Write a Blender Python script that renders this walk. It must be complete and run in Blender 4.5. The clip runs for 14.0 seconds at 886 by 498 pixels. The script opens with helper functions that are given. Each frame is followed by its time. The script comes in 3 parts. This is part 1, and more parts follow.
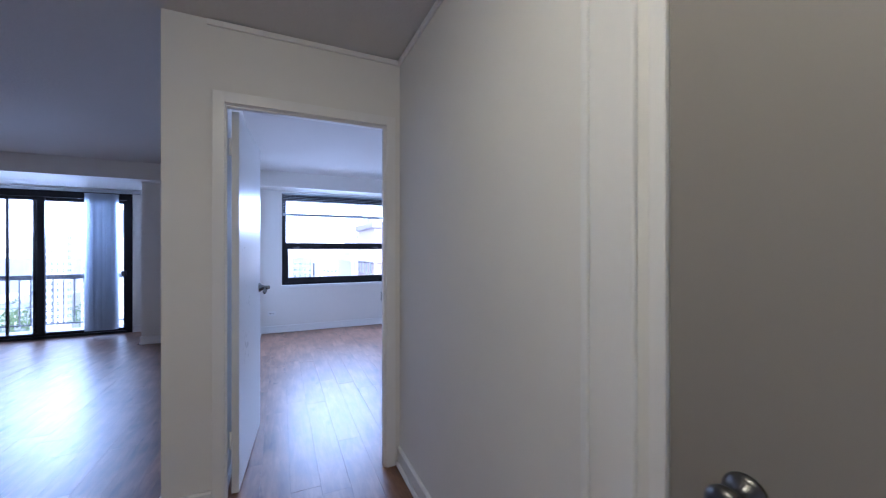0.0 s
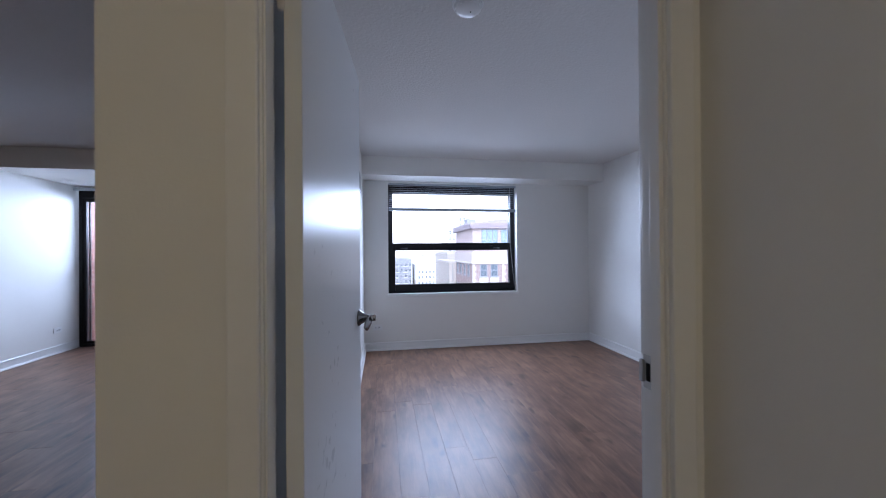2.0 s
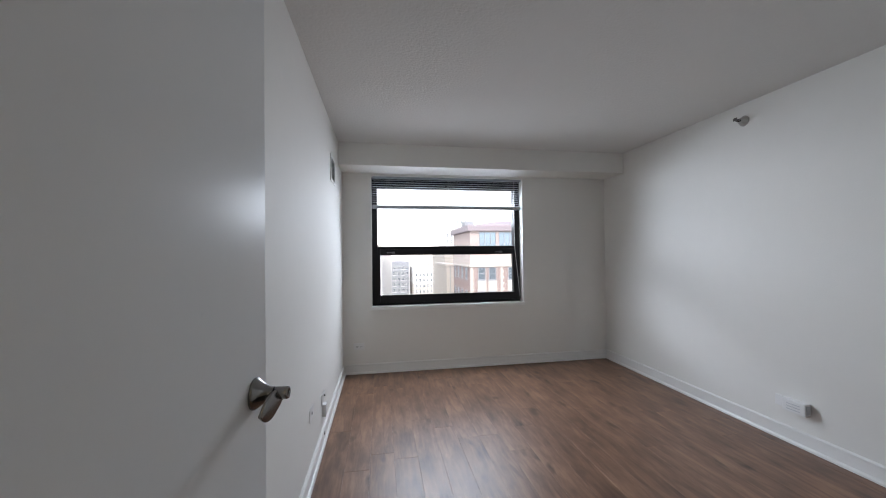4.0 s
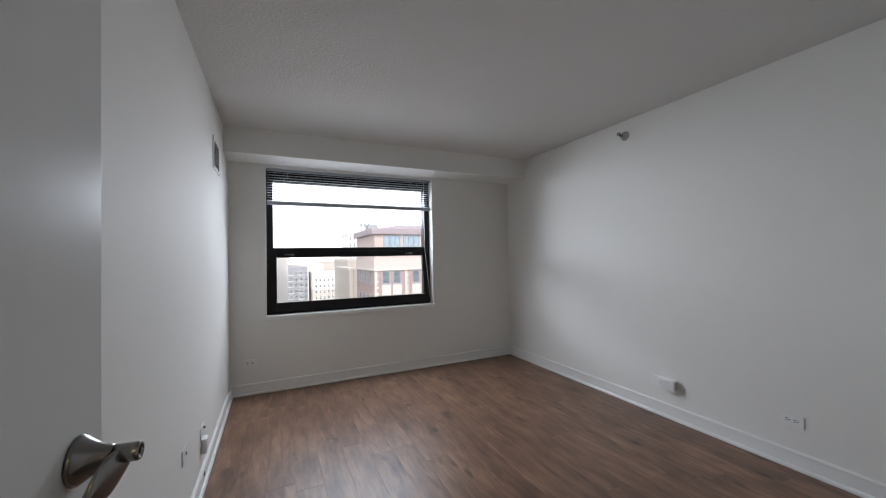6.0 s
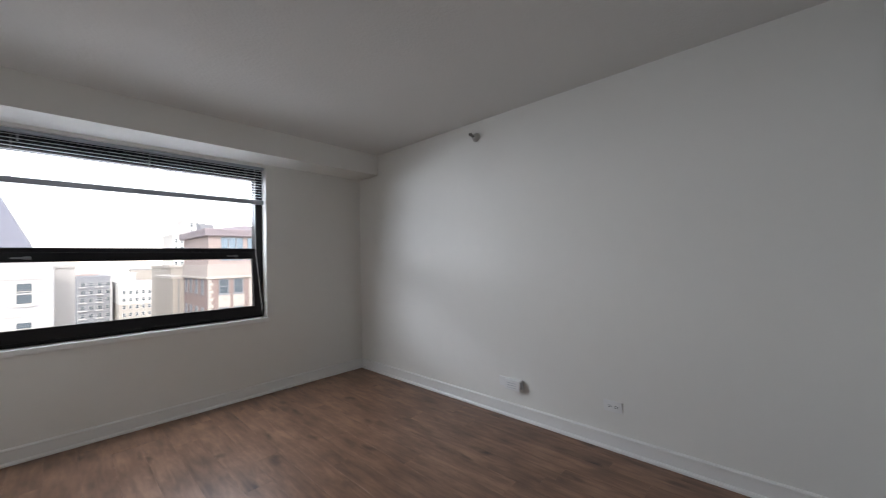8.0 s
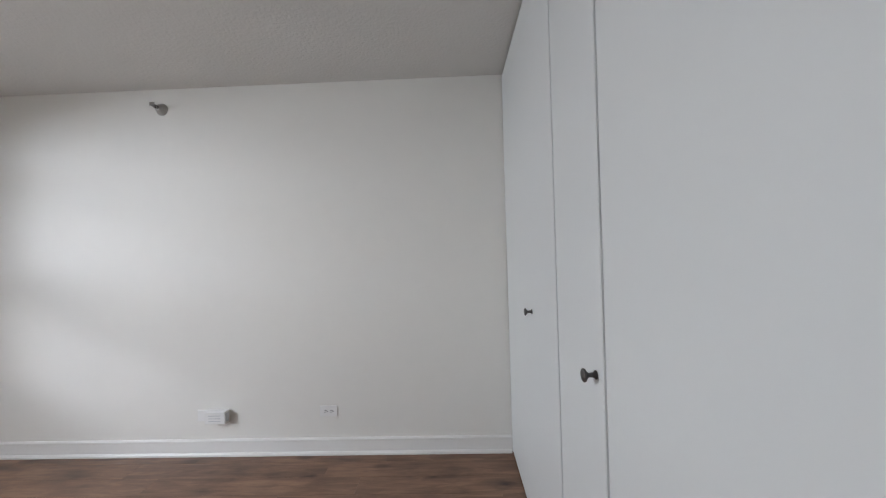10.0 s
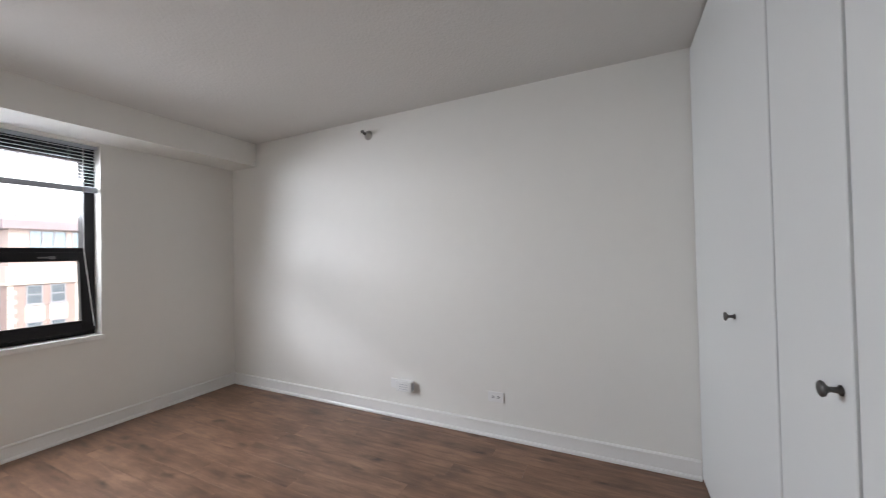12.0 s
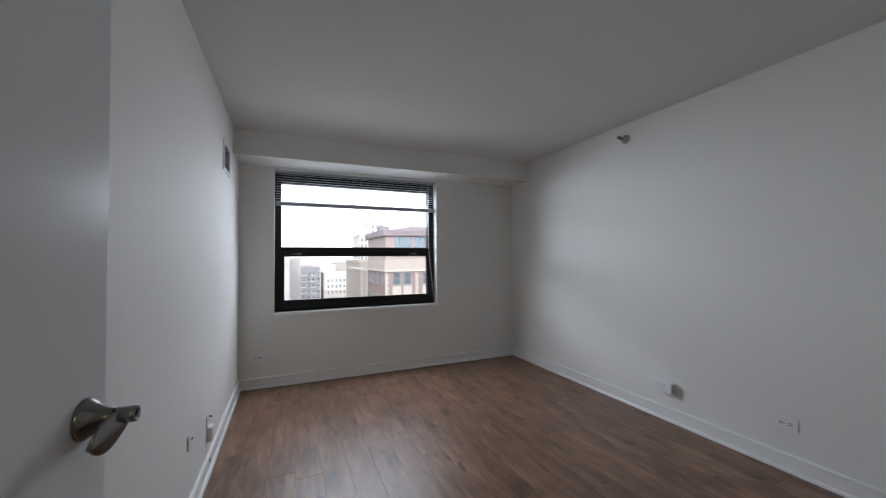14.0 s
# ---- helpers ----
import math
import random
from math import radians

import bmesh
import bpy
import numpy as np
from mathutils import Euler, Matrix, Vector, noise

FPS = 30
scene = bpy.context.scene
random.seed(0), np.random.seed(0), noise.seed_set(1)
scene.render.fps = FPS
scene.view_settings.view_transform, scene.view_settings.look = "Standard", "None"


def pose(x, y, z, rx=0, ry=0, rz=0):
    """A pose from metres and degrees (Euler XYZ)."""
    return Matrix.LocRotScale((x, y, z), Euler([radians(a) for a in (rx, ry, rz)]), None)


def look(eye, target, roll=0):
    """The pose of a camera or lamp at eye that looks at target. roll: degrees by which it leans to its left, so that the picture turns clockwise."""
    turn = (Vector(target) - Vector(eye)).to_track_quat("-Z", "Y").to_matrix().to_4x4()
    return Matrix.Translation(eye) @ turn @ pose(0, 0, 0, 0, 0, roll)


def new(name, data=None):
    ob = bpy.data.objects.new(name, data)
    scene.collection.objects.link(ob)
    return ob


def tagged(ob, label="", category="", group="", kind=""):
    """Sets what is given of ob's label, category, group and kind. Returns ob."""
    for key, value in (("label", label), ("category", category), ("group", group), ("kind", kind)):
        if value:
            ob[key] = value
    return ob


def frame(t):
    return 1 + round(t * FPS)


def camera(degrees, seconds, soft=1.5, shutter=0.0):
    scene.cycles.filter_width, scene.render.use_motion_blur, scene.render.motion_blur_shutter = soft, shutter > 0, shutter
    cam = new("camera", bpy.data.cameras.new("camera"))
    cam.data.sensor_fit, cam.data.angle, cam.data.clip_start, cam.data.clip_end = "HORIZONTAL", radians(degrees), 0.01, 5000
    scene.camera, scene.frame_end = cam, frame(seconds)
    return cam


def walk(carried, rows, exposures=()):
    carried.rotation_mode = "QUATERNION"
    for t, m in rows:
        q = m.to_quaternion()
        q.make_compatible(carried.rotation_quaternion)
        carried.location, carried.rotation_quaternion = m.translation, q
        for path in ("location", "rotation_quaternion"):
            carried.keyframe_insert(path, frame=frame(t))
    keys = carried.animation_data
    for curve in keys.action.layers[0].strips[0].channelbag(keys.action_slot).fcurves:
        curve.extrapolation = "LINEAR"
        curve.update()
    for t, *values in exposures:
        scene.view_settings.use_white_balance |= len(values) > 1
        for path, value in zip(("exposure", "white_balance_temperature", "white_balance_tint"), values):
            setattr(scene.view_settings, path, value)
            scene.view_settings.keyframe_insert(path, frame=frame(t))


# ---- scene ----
import functools

cam = camera(101.8, 14.0, soft=1.1, shutter=0.15)
PATH = [
    (0, (-0.005, -0.024, 1.301), (0.822, 1.797, 1.301), 0.0),
    (0.5, (-0.081, 0.273, 1.297), (0.467, 2.196, 1.311), 0.0),
    (1, (-0.059, 0.673, 1.298), (0.338, 2.633, 1.307), -0.3),
    (1.5, (-0.045, 1.034, 1.295), (0.305, 3.003, 1.304), -0.3),
    (2, (-0.037, 1.382, 1.297), (0.291, 3.355, 1.305), -0.4),
    (2.5, (0.046, 1.767, 1.283), (0.371, 3.74, 1.3), -0.5),
    (2.7, (0.078, 1.837, 1.297), (0.396, 3.811, 1.314), -0.6),
    (4.8, (0.13, 2.17, 1.322), (0.545, 4.126, 1.357), -0.6),
    (5, (0.108, 2.19, 1.324), (0.624, 4.123, 1.358), -0.6),
    (5.5, (0.086, 2.196, 1.317), (0.842, 4.047, 1.352), -0.9),
    (6, (0.107, 2.236, 1.293), (0.953, 4.048, 1.329), -1.0),
    (6.5, (0.158, 2.329, 1.283), (1.054, 4.117, 1.314), -1.0),
    (7, (0.223, 2.409, 1.295), (1.142, 4.185, 1.33), -1.0),
    (7.5, (0.281, 2.47, 1.292), (1.369, 4.148, 1.335), -1.0),
    (8, (0.406, 2.502, 1.271), (1.869, 3.864, 1.319), -1.2),
    (8.5, (0.47, 2.541, 1.326), (2.253, 3.447, 1.35), -1.6),
    (9, (0.527, 2.52, 1.313), (2.45, 3.069, 1.333), -1.8),
    (9.2, (0.541, 2.486, 1.314), (2.496, 2.907, 1.328), -1.8),
    (10.25, (0.535, 2.470, 1.320), (2.532, 2.500, 1.322), -1.7),
    (11.3, (0.511, 2.49, 1.328), (2.498, 2.721, 1.324), -1.6),
    (11.5, (0.494, 2.507, 1.33), (2.455, 2.902, 1.325), -1.7),
    (12, (0.428, 2.532, 1.291), (2.23, 3.399, 1.321), -1.2),
    (12.5, (0.345, 2.519, 1.287), (1.926, 3.743, 1.33), -1.0),
    (13, (0.28, 2.419, 1.288), (1.633, 3.892, 1.333), -0.7),
    (13.5, (0.206, 2.269, 1.282), (1.332, 3.922, 1.329), -0.5),
    (14, (0.161, 2.135, 1.277), (0.95, 3.973, 1.325), -0.4),
]
walk(cam, [(t, look(e, g, r)) for t, e, g, r in PATH],
     exposures=((0.0, 3.20, 4700, 25), (0.5, 2.68, 4900, 23), (1.5, 2.58, 5200, 23), (2.5, 2.43, 5700, 18), (5.0, 2.39, 6850, 15),
                (6.5, 2.10, 6700, 16), (7.5, 2.11, 6800, 17), (8.0, 2.12, 6850, 16), (8.5, 2.09, 6750, 15), (9.0, 2.65, 6800, 16),
                (11.5, 2.84, 7150, 17), (12.5, 2.57, 6950, 18), (13.0, 1.98, 6900, 16), (14.0, 1.95, 6600, 15)))

# ---- light ----
world = bpy.data.worlds.new("overcast_sky")
scene.world = world
world.use_nodes = True
wn = world.node_tree
sky = wn.nodes.new("ShaderNodeTexSky")
sky.sky_type = "NISHITA"
sky.sun_disc = False
sky.sun_elevation = radians(38)
sky.sun_rotation = radians(200)
sky.air_density, sky.dust_density, sky.ozone_density = 1.0, 0.6, 1.0
soften = wn.nodes.new("ShaderNodeHueSaturation")
soften.inputs["Saturation"].default_value = 0.35
wn.links.new(sky.outputs["Color"], soften.inputs["Color"])
wn.links.new(soften.outputs["Color"], wn.nodes["Background"].inputs["Color"])
wn.nodes["Background"].inputs["Strength"].default_value = 0.15
sun = new("sun", bpy.data.lights.new("sun", "SUN"))
sun.data.energy, sun.data.angle, sun.data.color = 0.5, radians(14), (1.0, 0.96, 0.9)
sun.matrix_world = pose(0, -20, 40, 50, 0, -20)


def sky_lamp(name, at, turn, wide, high, watts, spread=180):
    """An added area lamp that stands in for the sky's light at an opening."""
    la = bpy.data.lights.new(name, "AREA")
    la.shape, la.size, la.size_y, la.energy, la.color = "RECTANGLE", wide, high, watts, (0.735, 0.865, 1.0)
    la.spread = radians(spread)
    ob = new(name, la)
    ob.matrix_world = look(at, turn)
    return ob


sky_lamp("skylight_bedroom", (0.915, 6.43, 1.870), (0.915, 5.43, 1.030), 1.62, 0.50, 9.6, 146)
sky_lamp("skylight_balcony", (-2.45, 8.42, 1.94), (-2.45, 7.0, 2.44), 3.4, 0.74, 52, 150)


# ---- materials ----
def material(name, color, rough=0.5, metal=0.0, vary=0.06, grain=6.0, bump=0.0, bump_scale=60.0, spec=0.5,
             stretch=(1, 1, 1), fine=None):
    """A paint, metal or masonry surface: large drift of tone, fine grain, relief and a little soiling."""
    m = bpy.data.materials.new(name)
    m.use_nodes = True
    t = m.node_tree
    b = t.nodes["Principled BSDF"]
    b.inputs["Roughness"].default_value = rough
    b.inputs["Metallic"].default_value = metal
    b.inputs["Specular IOR Level"].default_value = spec
    where = t.nodes.new("ShaderNodeTexCoord")
    mp = t.nodes.new("ShaderNodeMapping")
    mp.inputs["Scale"].default_value = stretch
    t.links.new(where.outputs["Object"], mp.inputs["Vector"])
    big = t.nodes.new("ShaderNodeTexNoise")
    big.inputs["Scale"].default_value = grain
    big.inputs["Detail"].default_value = 6
    t.links.new(mp.outputs["Vector"], big.inputs["Vector"])
    small = t.nodes.new("ShaderNodeTexNoise")
    small.inputs["Scale"].default_value = fine or grain * 14
    small.inputs["Detail"].default_value = 4
    t.links.new(mp.outputs["Vector"], small.inputs["Vector"])
    mix = t.nodes.new("ShaderNodeMix")
    mix.data_type = "RGBA"
    mix.inputs["A"].default_value = (*[c * (1 - vary) for c in color], 1)
    mix.inputs["B"].default_value = (*[min(1, c * (1 + vary)) for c in color], 1)
    add = t.nodes.new("ShaderNodeMath")
    add.operation = "MULTIPLY_ADD"
    add.inputs[1].default_value, add.inputs[2].default_value = 0.4, 0.0
    t.links.new(small.outputs["Fac"], add.inputs[0])
    both = t.nodes.new("ShaderNodeMath")
    both.operation = "MULTIPLY_ADD"
    both.inputs[1].default_value = 0.6
    t.links.new(big.outputs["Fac"], both.inputs[0])
    t.links.new(add.outputs[0], both.inputs[2])
    t.links.new(both.outputs[0], mix.inputs["Factor"])
    t.links.new(mix.outputs["Result"], b.inputs["Base Color"])
    rr = t.nodes.new("ShaderNodeMapRange")
    rr.inputs["To Min"].default_value, rr.inputs["To Max"].default_value = max(0.02, rough - 0.06), min(1, rough + 0.06)
    t.links.new(both.outputs[0], rr.inputs["Value"])
    t.links.new(rr.outputs["Result"], b.inputs["Roughness"])
    if bump:
        rel = t.nodes.new("ShaderNodeTexNoise")
        rel.inputs["Scale"].default_value = bump_scale
        rel.inputs["Detail"].default_value = 3
        t.links.new(mp.outputs["Vector"], rel.inputs["Vector"])
        bp = t.nodes.new("ShaderNodeBump")
        bp.inputs["Strength"].default_value = bump
        bp.inputs["Distance"].default_value = 0.004
        t.links.new(rel.outputs["Fac"], bp.inputs["Height"])
        t.links.new(bp.outputs["Normal"], b.inputs["Normal"])
    return m


def wood_floor():
    m = bpy.data.materials.new("vinyl_wood_plank")
    m.use_nodes = True
    t = m.node_tree
    b = t.nodes["Principled BSDF"]
    info = t.nodes.new("ShaderNodeObjectInfo")
    where = t.nodes.new("ShaderNodeTexCoord")
    off = t.nodes.new("ShaderNodeVectorMath")
    off.operation = "MULTIPLY_ADD"
    off.inputs[1].default_value = (1, 1, 1)
    rnd = t.nodes.new("ShaderNodeMath")
    rnd.operation = "MULTIPLY"
    rnd.inputs[1].default_value = 37.0
    t.links.new(info.outputs["Random"], rnd.inputs[0])
    t.links.new(where.outputs["Object"], off.inputs[0])
    t.links.new(rnd.outputs[0], off.inputs[2])
    mp = t.nodes.new("ShaderNodeMapping")
    mp.inputs["Scale"].default_value = (1.0, 0.13, 1.0)
    t.links.new(off.outputs[0], mp.inputs["Vector"])
    warp = t.nodes.new("ShaderNodeTexNoise")
    warp.inputs["Scale"].default_value = 26
    warp.inputs["Detail"].default_value = 8
    warp.inputs["Roughness"].default_value = 0.66
    warp.inputs["Distortion"].default_value = 0.6
    t.links.new(mp.outputs["Vector"], warp.inputs["Vector"])
    mp2 = t.nodes.new("ShaderNodeMapping")
    mp2.inputs["Scale"].default_value = (1.0, 0.42, 1.0)
    t.links.new(off.outputs[0], mp2.inputs["Vector"])
    blot = t.nodes.new("ShaderNodeTexNoise")
    blot.inputs["Scale"].default_value = 7.5
    blot.inputs["Detail"].default_value = 3
    t.links.new(mp2.outputs["Vector"], blot.inputs["Vector"])
    ramp = t.nodes.new("ShaderNodeValToRGB")
    ramp.color_ramp.elements[0].position, ramp.color_ramp.elements[0].color = 0.28, (0.056, 0.029, 0.018, 1)
    ramp.color_ramp.elements[1].position, ramp.color_ramp.elements[1].color = 0.74, (0.40, 0.229, 0.141, 1)
    e = ramp.color_ramp.elements.new(0.5)
    e.color = (0.20, 0.108, 0.068, 1)
    mixf = t.nodes.new("ShaderNodeMath")
    mixf.operation = "MULTIPLY_ADD"
    mixf.inputs[1].default_value = 0.5
    half = t.nodes.new("ShaderNodeMath")
    half.operation = "MULTIPLY"
    half.inputs[1].default_value = 0.5
    t.links.new(blot.outputs["Fac"], half.inputs[0])
    t.links.new(warp.outputs["Fac"], mixf.inputs[0])
    t.links.new(half.outputs[0], mixf.inputs[2])
    t.links.new(mixf.outputs[0], ramp.inputs["Fac"])
    tone = t.nodes.new("ShaderNodeHueSaturation")
    val = t.nodes.new("ShaderNodeMapRange")
    val.inputs["To Min"].default_value, val.inputs["To Max"].default_value = 0.94, 1.07
    t.links.new(info.outputs["Random"], val.inputs["Value"])
    t.links.new(val.outputs["Result"], tone.inputs["Value"])
    knot = t.nodes.new("ShaderNodeTexVoronoi")
    knot.inputs["Scale"].default_value = 6.0
    bend = t.nodes.new("ShaderNodeVectorMath")
    bend.operation = "MULTIPLY_ADD"
    bend.inputs[1].default_value = (0.16, 0.16, 0.16)
    t.links.new(blot.outputs["Color"], bend.inputs[0])
    t.links.new(mp2.outputs["Vector"], bend.inputs[2])
    t.links.new(bend.outputs[0], knot.inputs["Vector"])
    spot = t.nodes.new("ShaderNodeMapRange")
    spot.inputs["From Min"].default_value, spot.inputs["From Max"].default_value = 0.04, 0.20
    spot.inputs["To Min"].default_value, spot.inputs["To Max"].default_value = 0.42, 1.0
    t.links.new(knot.outputs["Distance"], spot.inputs["Value"])
    stain = t.nodes.new("ShaderNodeMix")
    stain.data_type, stain.blend_type = "RGBA", "MULTIPLY"
    stain.inputs["Factor"].default_value = 1.0
    t.links.new(ramp.outputs["Color"], stain.inputs["A"])
    t.links.new(spot.outputs["Result"], stain.inputs["B"])
    t.links.new(stain.outputs["Result"], tone.inputs["Color"])
    b.inputs["Specular IOR Level"].default_value = 0.45
    t.links.new(tone.outputs["Color"], b.inputs["Base Color"])
    rr = t.nodes.new("ShaderNodeMapRange")
    rr.inputs["To Min"].default_value, rr.inputs["To Max"].default_value = 0.31, 0.44
    t.links.new(warp.outputs["Fac"], rr.inputs["Value"])
    t.links.new(rr.outputs["Result"], b.inputs["Roughness"])
    bp = t.nodes.new("ShaderNodeBump")
    bp.inputs["Strength"].default_value, bp.inputs["Distance"].default_value = 0.12, 0.002
    t.links.new(warp.outputs["Fac"], bp.inputs["Height"])
    t.links.new(bp.outputs["Normal"], b.inputs["Normal"])
    return m


def clear_glass():
    m = bpy.data.materials.new("window_glass")
    m.use_nodes = True
    t = m.node_tree
    t.nodes.remove(t.nodes["Principled BSDF"])
    out = t.nodes["Material Output"]
    clear = t.nodes.new("ShaderNodeBsdfTransparent")
    clear.inputs["Color"].default_value = (0.87, 0.88, 0.88, 1)
    gloss = t.nodes.new("ShaderNodeBsdfGlossy")
    gloss.inputs["Roughness"].default_value = 0.01
    fres = t.nodes.new("ShaderNodeFresnel")
    fres.inputs["IOR"].default_value = 1.45
    mix = t.nodes.new("ShaderNodeMixShader")
    t.links.new(fres.outputs[0], mix.inputs[0])
    t.links.new(clear.outputs[0], mix.inputs[1])
    t.links.new(gloss.outputs[0], mix.inputs[2])
    t.links.new(mix.outputs[0], out.inputs["Surface"])
    return m


WALL = material("off_white_wall_paint", (0.80, 0.783, 0.742), 0.72, vary=0.035, grain=0.8, bump=0.10, bump_scale=160, spec=0.3)
CEIL = material("knockdown_ceiling_paint", (0.71, 0.695, 0.67), 0.95, vary=0.03, grain=2.0, bump=0.62, bump_scale=62, spec=0.1)
TRIM = material("white_semigloss_trim", (0.83, 0.82, 0.797), 0.32, vary=0.03, grain=3.0, bump=0.05, bump_scale=50)
DOORPAINT = material("white_gloss_door_paint", (0.74, 0.745, 0.74), 0.29, vary=0.02, grain=2.0, bump=0.012, bump_scale=45, spec=0.035)
CLOSETPAINT = material("white_satin_closet_paint", (0.71, 0.73, 0.725), 0.38, vary=0.02, grain=1.6, bump=0.04, bump_scale=60)
PLANK = wood_floor()
BRONZE = material("dark_bronze_aluminium", (0.011, 0.010, 0.011), 0.46, metal=0.1, vary=0.2, grain=9, spec=0.25)
LATCH = material("grey_cast_latch", (0.16, 0.162, 0.17), 0.5, metal=0.4, vary=0.08, grain=30)
NICKEL = material("satin_nickel", (0.27, 0.265, 0.26), 0.24, metal=1.0, vary=0.08, grain=30)
WORN = material("worn_zinc_steel", (0.46, 0.45, 0.43), 0.42, metal=0.9, vary=0.12, grain=40)
KNOBMETAL = material("dark_satin_nickel", (0.13, 0.127, 0.124), 0.32, metal=1.0, vary=0.08, grain=30)
VENTGREY = material("vent_slot_grey", (0.50, 0.51, 0.53), 0.5, vary=0.03, grain=8)
PLASTIC = material("white_plastic", (0.81, 0.805, 0.79), 0.35, vary=0.02, grain=8)
DARK = material("dark_slot", (0.015, 0.015, 0.015), 0.95, vary=0.1, spec=0.03)
GLASS = clear_glass()
CONCRETE = material("pale_concrete", (0.55, 0.54, 0.52), 0.85, vary=0.12, grain=2, bump=0.3, bump_scale=30)


# ---- building helpers ----
def box(bm, a, b, bevel=0.0):
    """Adds a box from corner a to corner b, its edges rounded by bevel."""
    lo = [min(p, q) for p, q in zip(a, b)]
    hi = [max(p, q) for p, q in zip(a, b)]
    v = [bm.verts.new((x, y, z)) for x in (lo[0], hi[0]) for y in (lo[1], hi[1]) for z in (lo[2], hi[2])]
    fs = [bm.faces.new([v[i] for i in q]) for q in
          ((0, 1, 3, 2), (4, 6, 7, 5), (0, 4, 5, 1), (2, 3, 7, 6), (0, 2, 6, 4), (1, 5, 7, 3))]
    if bevel:
        edges = list({e for f in fs for e in f.edges})
        bmesh.ops.bevel(bm, geom=edges, offset=bevel, segments=2, affect="EDGES", profile=0.6)
    return bm


def lathe(bm, rings, n=24, matrix=None):
    """Adds a turned solid about z from rings of (radius, height), closed at its ends."""
    loops = [[bm.verts.new((r * math.cos(2 * math.pi * i / n), r * math.sin(2 * math.pi * i / n), z)) for i in range(n)]
             for r, z in rings]
    for p, q in zip(loops, loops[1:]):
        for i in range(n):
            bm.faces.new((p[i], p[(i + 1) % n], q[(i + 1) % n], q[i]))
    bm.faces.new(loops[0][::-1])
    bm.faces.new(loops[-1])
    if matrix:
        bmesh.ops.transform(bm, matrix=matrix, verts=[v for l in loops for v in l])
    return bm


def sweep(bm, profile, length, matrix):
    """Adds a prism of the profile (points in x, z) along y from 0 to length, placed by matrix."""
    a = [bm.verts.new(matrix @ Vector((x, 0, z))) for x, z in profile]
    b = [bm.verts.new(matrix @ Vector((x, length, z))) for x, z in profile]
    n = len(profile)
    for i in range(n):
        bm.faces.new((a[i], a[(i + 1) % n], b[(i + 1) % n], b[i]))
    bm.faces.new(a[::-1])
    bm.faces.new(b)
    return bm


def mesh_of(name, bm, mat, smooth=False):
    bmesh.ops.recalc_face_normals(bm, faces=bm.faces)
    me = bpy.data.meshes.new(name)
    bm.to_mesh(me)
    bm.free()
    me.materials.append(mat)
    if smooth:
        me.polygons.foreach_set("use_smooth", [True] * len(me.polygons))
    return me


def part(name, bm, mat, parent=None, label="", smooth=False):
    ob = new(name, mesh_of(name, bm, mat, smooth))
    if parent:
        ob.parent = parent
    if label:
        ob["label"] = label
    return ob


def block(name, a, b, mat, parent=None, bevel=0.0, label=""):
    return part(name, box(bmesh.new(), a, b, bevel), mat, parent, label)


def setting(name, boxes, mat, label, category, bevel=0.0):
    bm = bmesh.new()
    for a, b in boxes:
        box(bm, a, b, bevel)
    return tagged(part(name, bm, mat), label, category, kind="structure")


def thing(name, label, category, m=None, group=""):
    ob = new(name)
    ob.empty_display_size = 0.1
    if m:
        ob.matrix_world = m
    return tagged(ob, label, category, group)


# ---- the plan ----
H = 2.44                       # ceiling
XL, XR = -0.285, 2.88          # bedroom side walls
Y0, Y1 = 2.075, 2.147          # door wall, hall side and bedroom side
YF = 6.15                      # bedroom window wall
HALL = 0.66                    # hall side wall
WE = -0.515                    # end of the door wall, living room side of the dividing wall
DL, DR, DH = -0.25, 0.57, 2.03  # door opening
WX0, WX1, WZ0, WZ1 = 0.03, 1.80, 0.727, 2.19  # bedroom window
SB = 2.215                     # underside of the soffits
BY = 7.12                      # balcony door plane
BX0, BX1 = -4.18, -2.10
CLOSET = 2.13                  # face of the closet doors
BACK, FARX = -2.2, -7.0

setting("wall_door", [((WE, Y0, 0), (DL - 0.02, Y1, H)), ((DR + 0.02, Y0, 0), (0.70, Y1, H)),
                      ((DL - 0.02, Y0, DH + 0.02), (DR + 0.02, Y1, H))], WALL, "off-white painted plaster wall with a doorway", "wall")
setting("wall_dividing", [((WE, Y1, 0), (XL, YF, H))], WALL, "off-white painted wall between bedroom and living room", "wall")
setting("wall_window", [((WE, YF, 0), (WX0, YF + 0.26, H)), ((WX1, YF, 0), (XR + 0.2, YF + 0.26, H)),
                        ((WX0, YF, 0), (WX1, YF + 0.26, WZ0)), ((WX0, YF, WZ1), (WX1, YF + 0.26, H))],
        WALL, "off-white painted window wall of the bedroom", "wall")
setting("wall_right", [((XR, 1.4, 0), (XR + 0.2, YF, H))], WALL, "long plain off-white bedroom wall", "wall")
setting("soffit_bedroom", [((XL, 5.785, SB), (XR, YF, H))], WALL, "boxed soffit over the bedroom window", "soffit")
setting("wall_hall", [((HALL, 0.455, 0), (HALL + 0.1, Y0, H)), ((HALL, BACK, 0), (HALL + 0.1, -0.42, H)),
                      ((HALL, -0.42, 2.05), (HALL + 0.1, 0.455, H))], WALL, "warm off-white hall wall", "wall")
setting("wall_closet_back", [((0.76, 1.3, 0), (XR, 1.4, H))], WALL, "plain wall behind the closet", "wall")
setting("wall_living_front", [((-1.72, YF, 0), (WE, YF + 0.26, H))], WALL, "off-white wall pier beside the balcony bay", "wall")
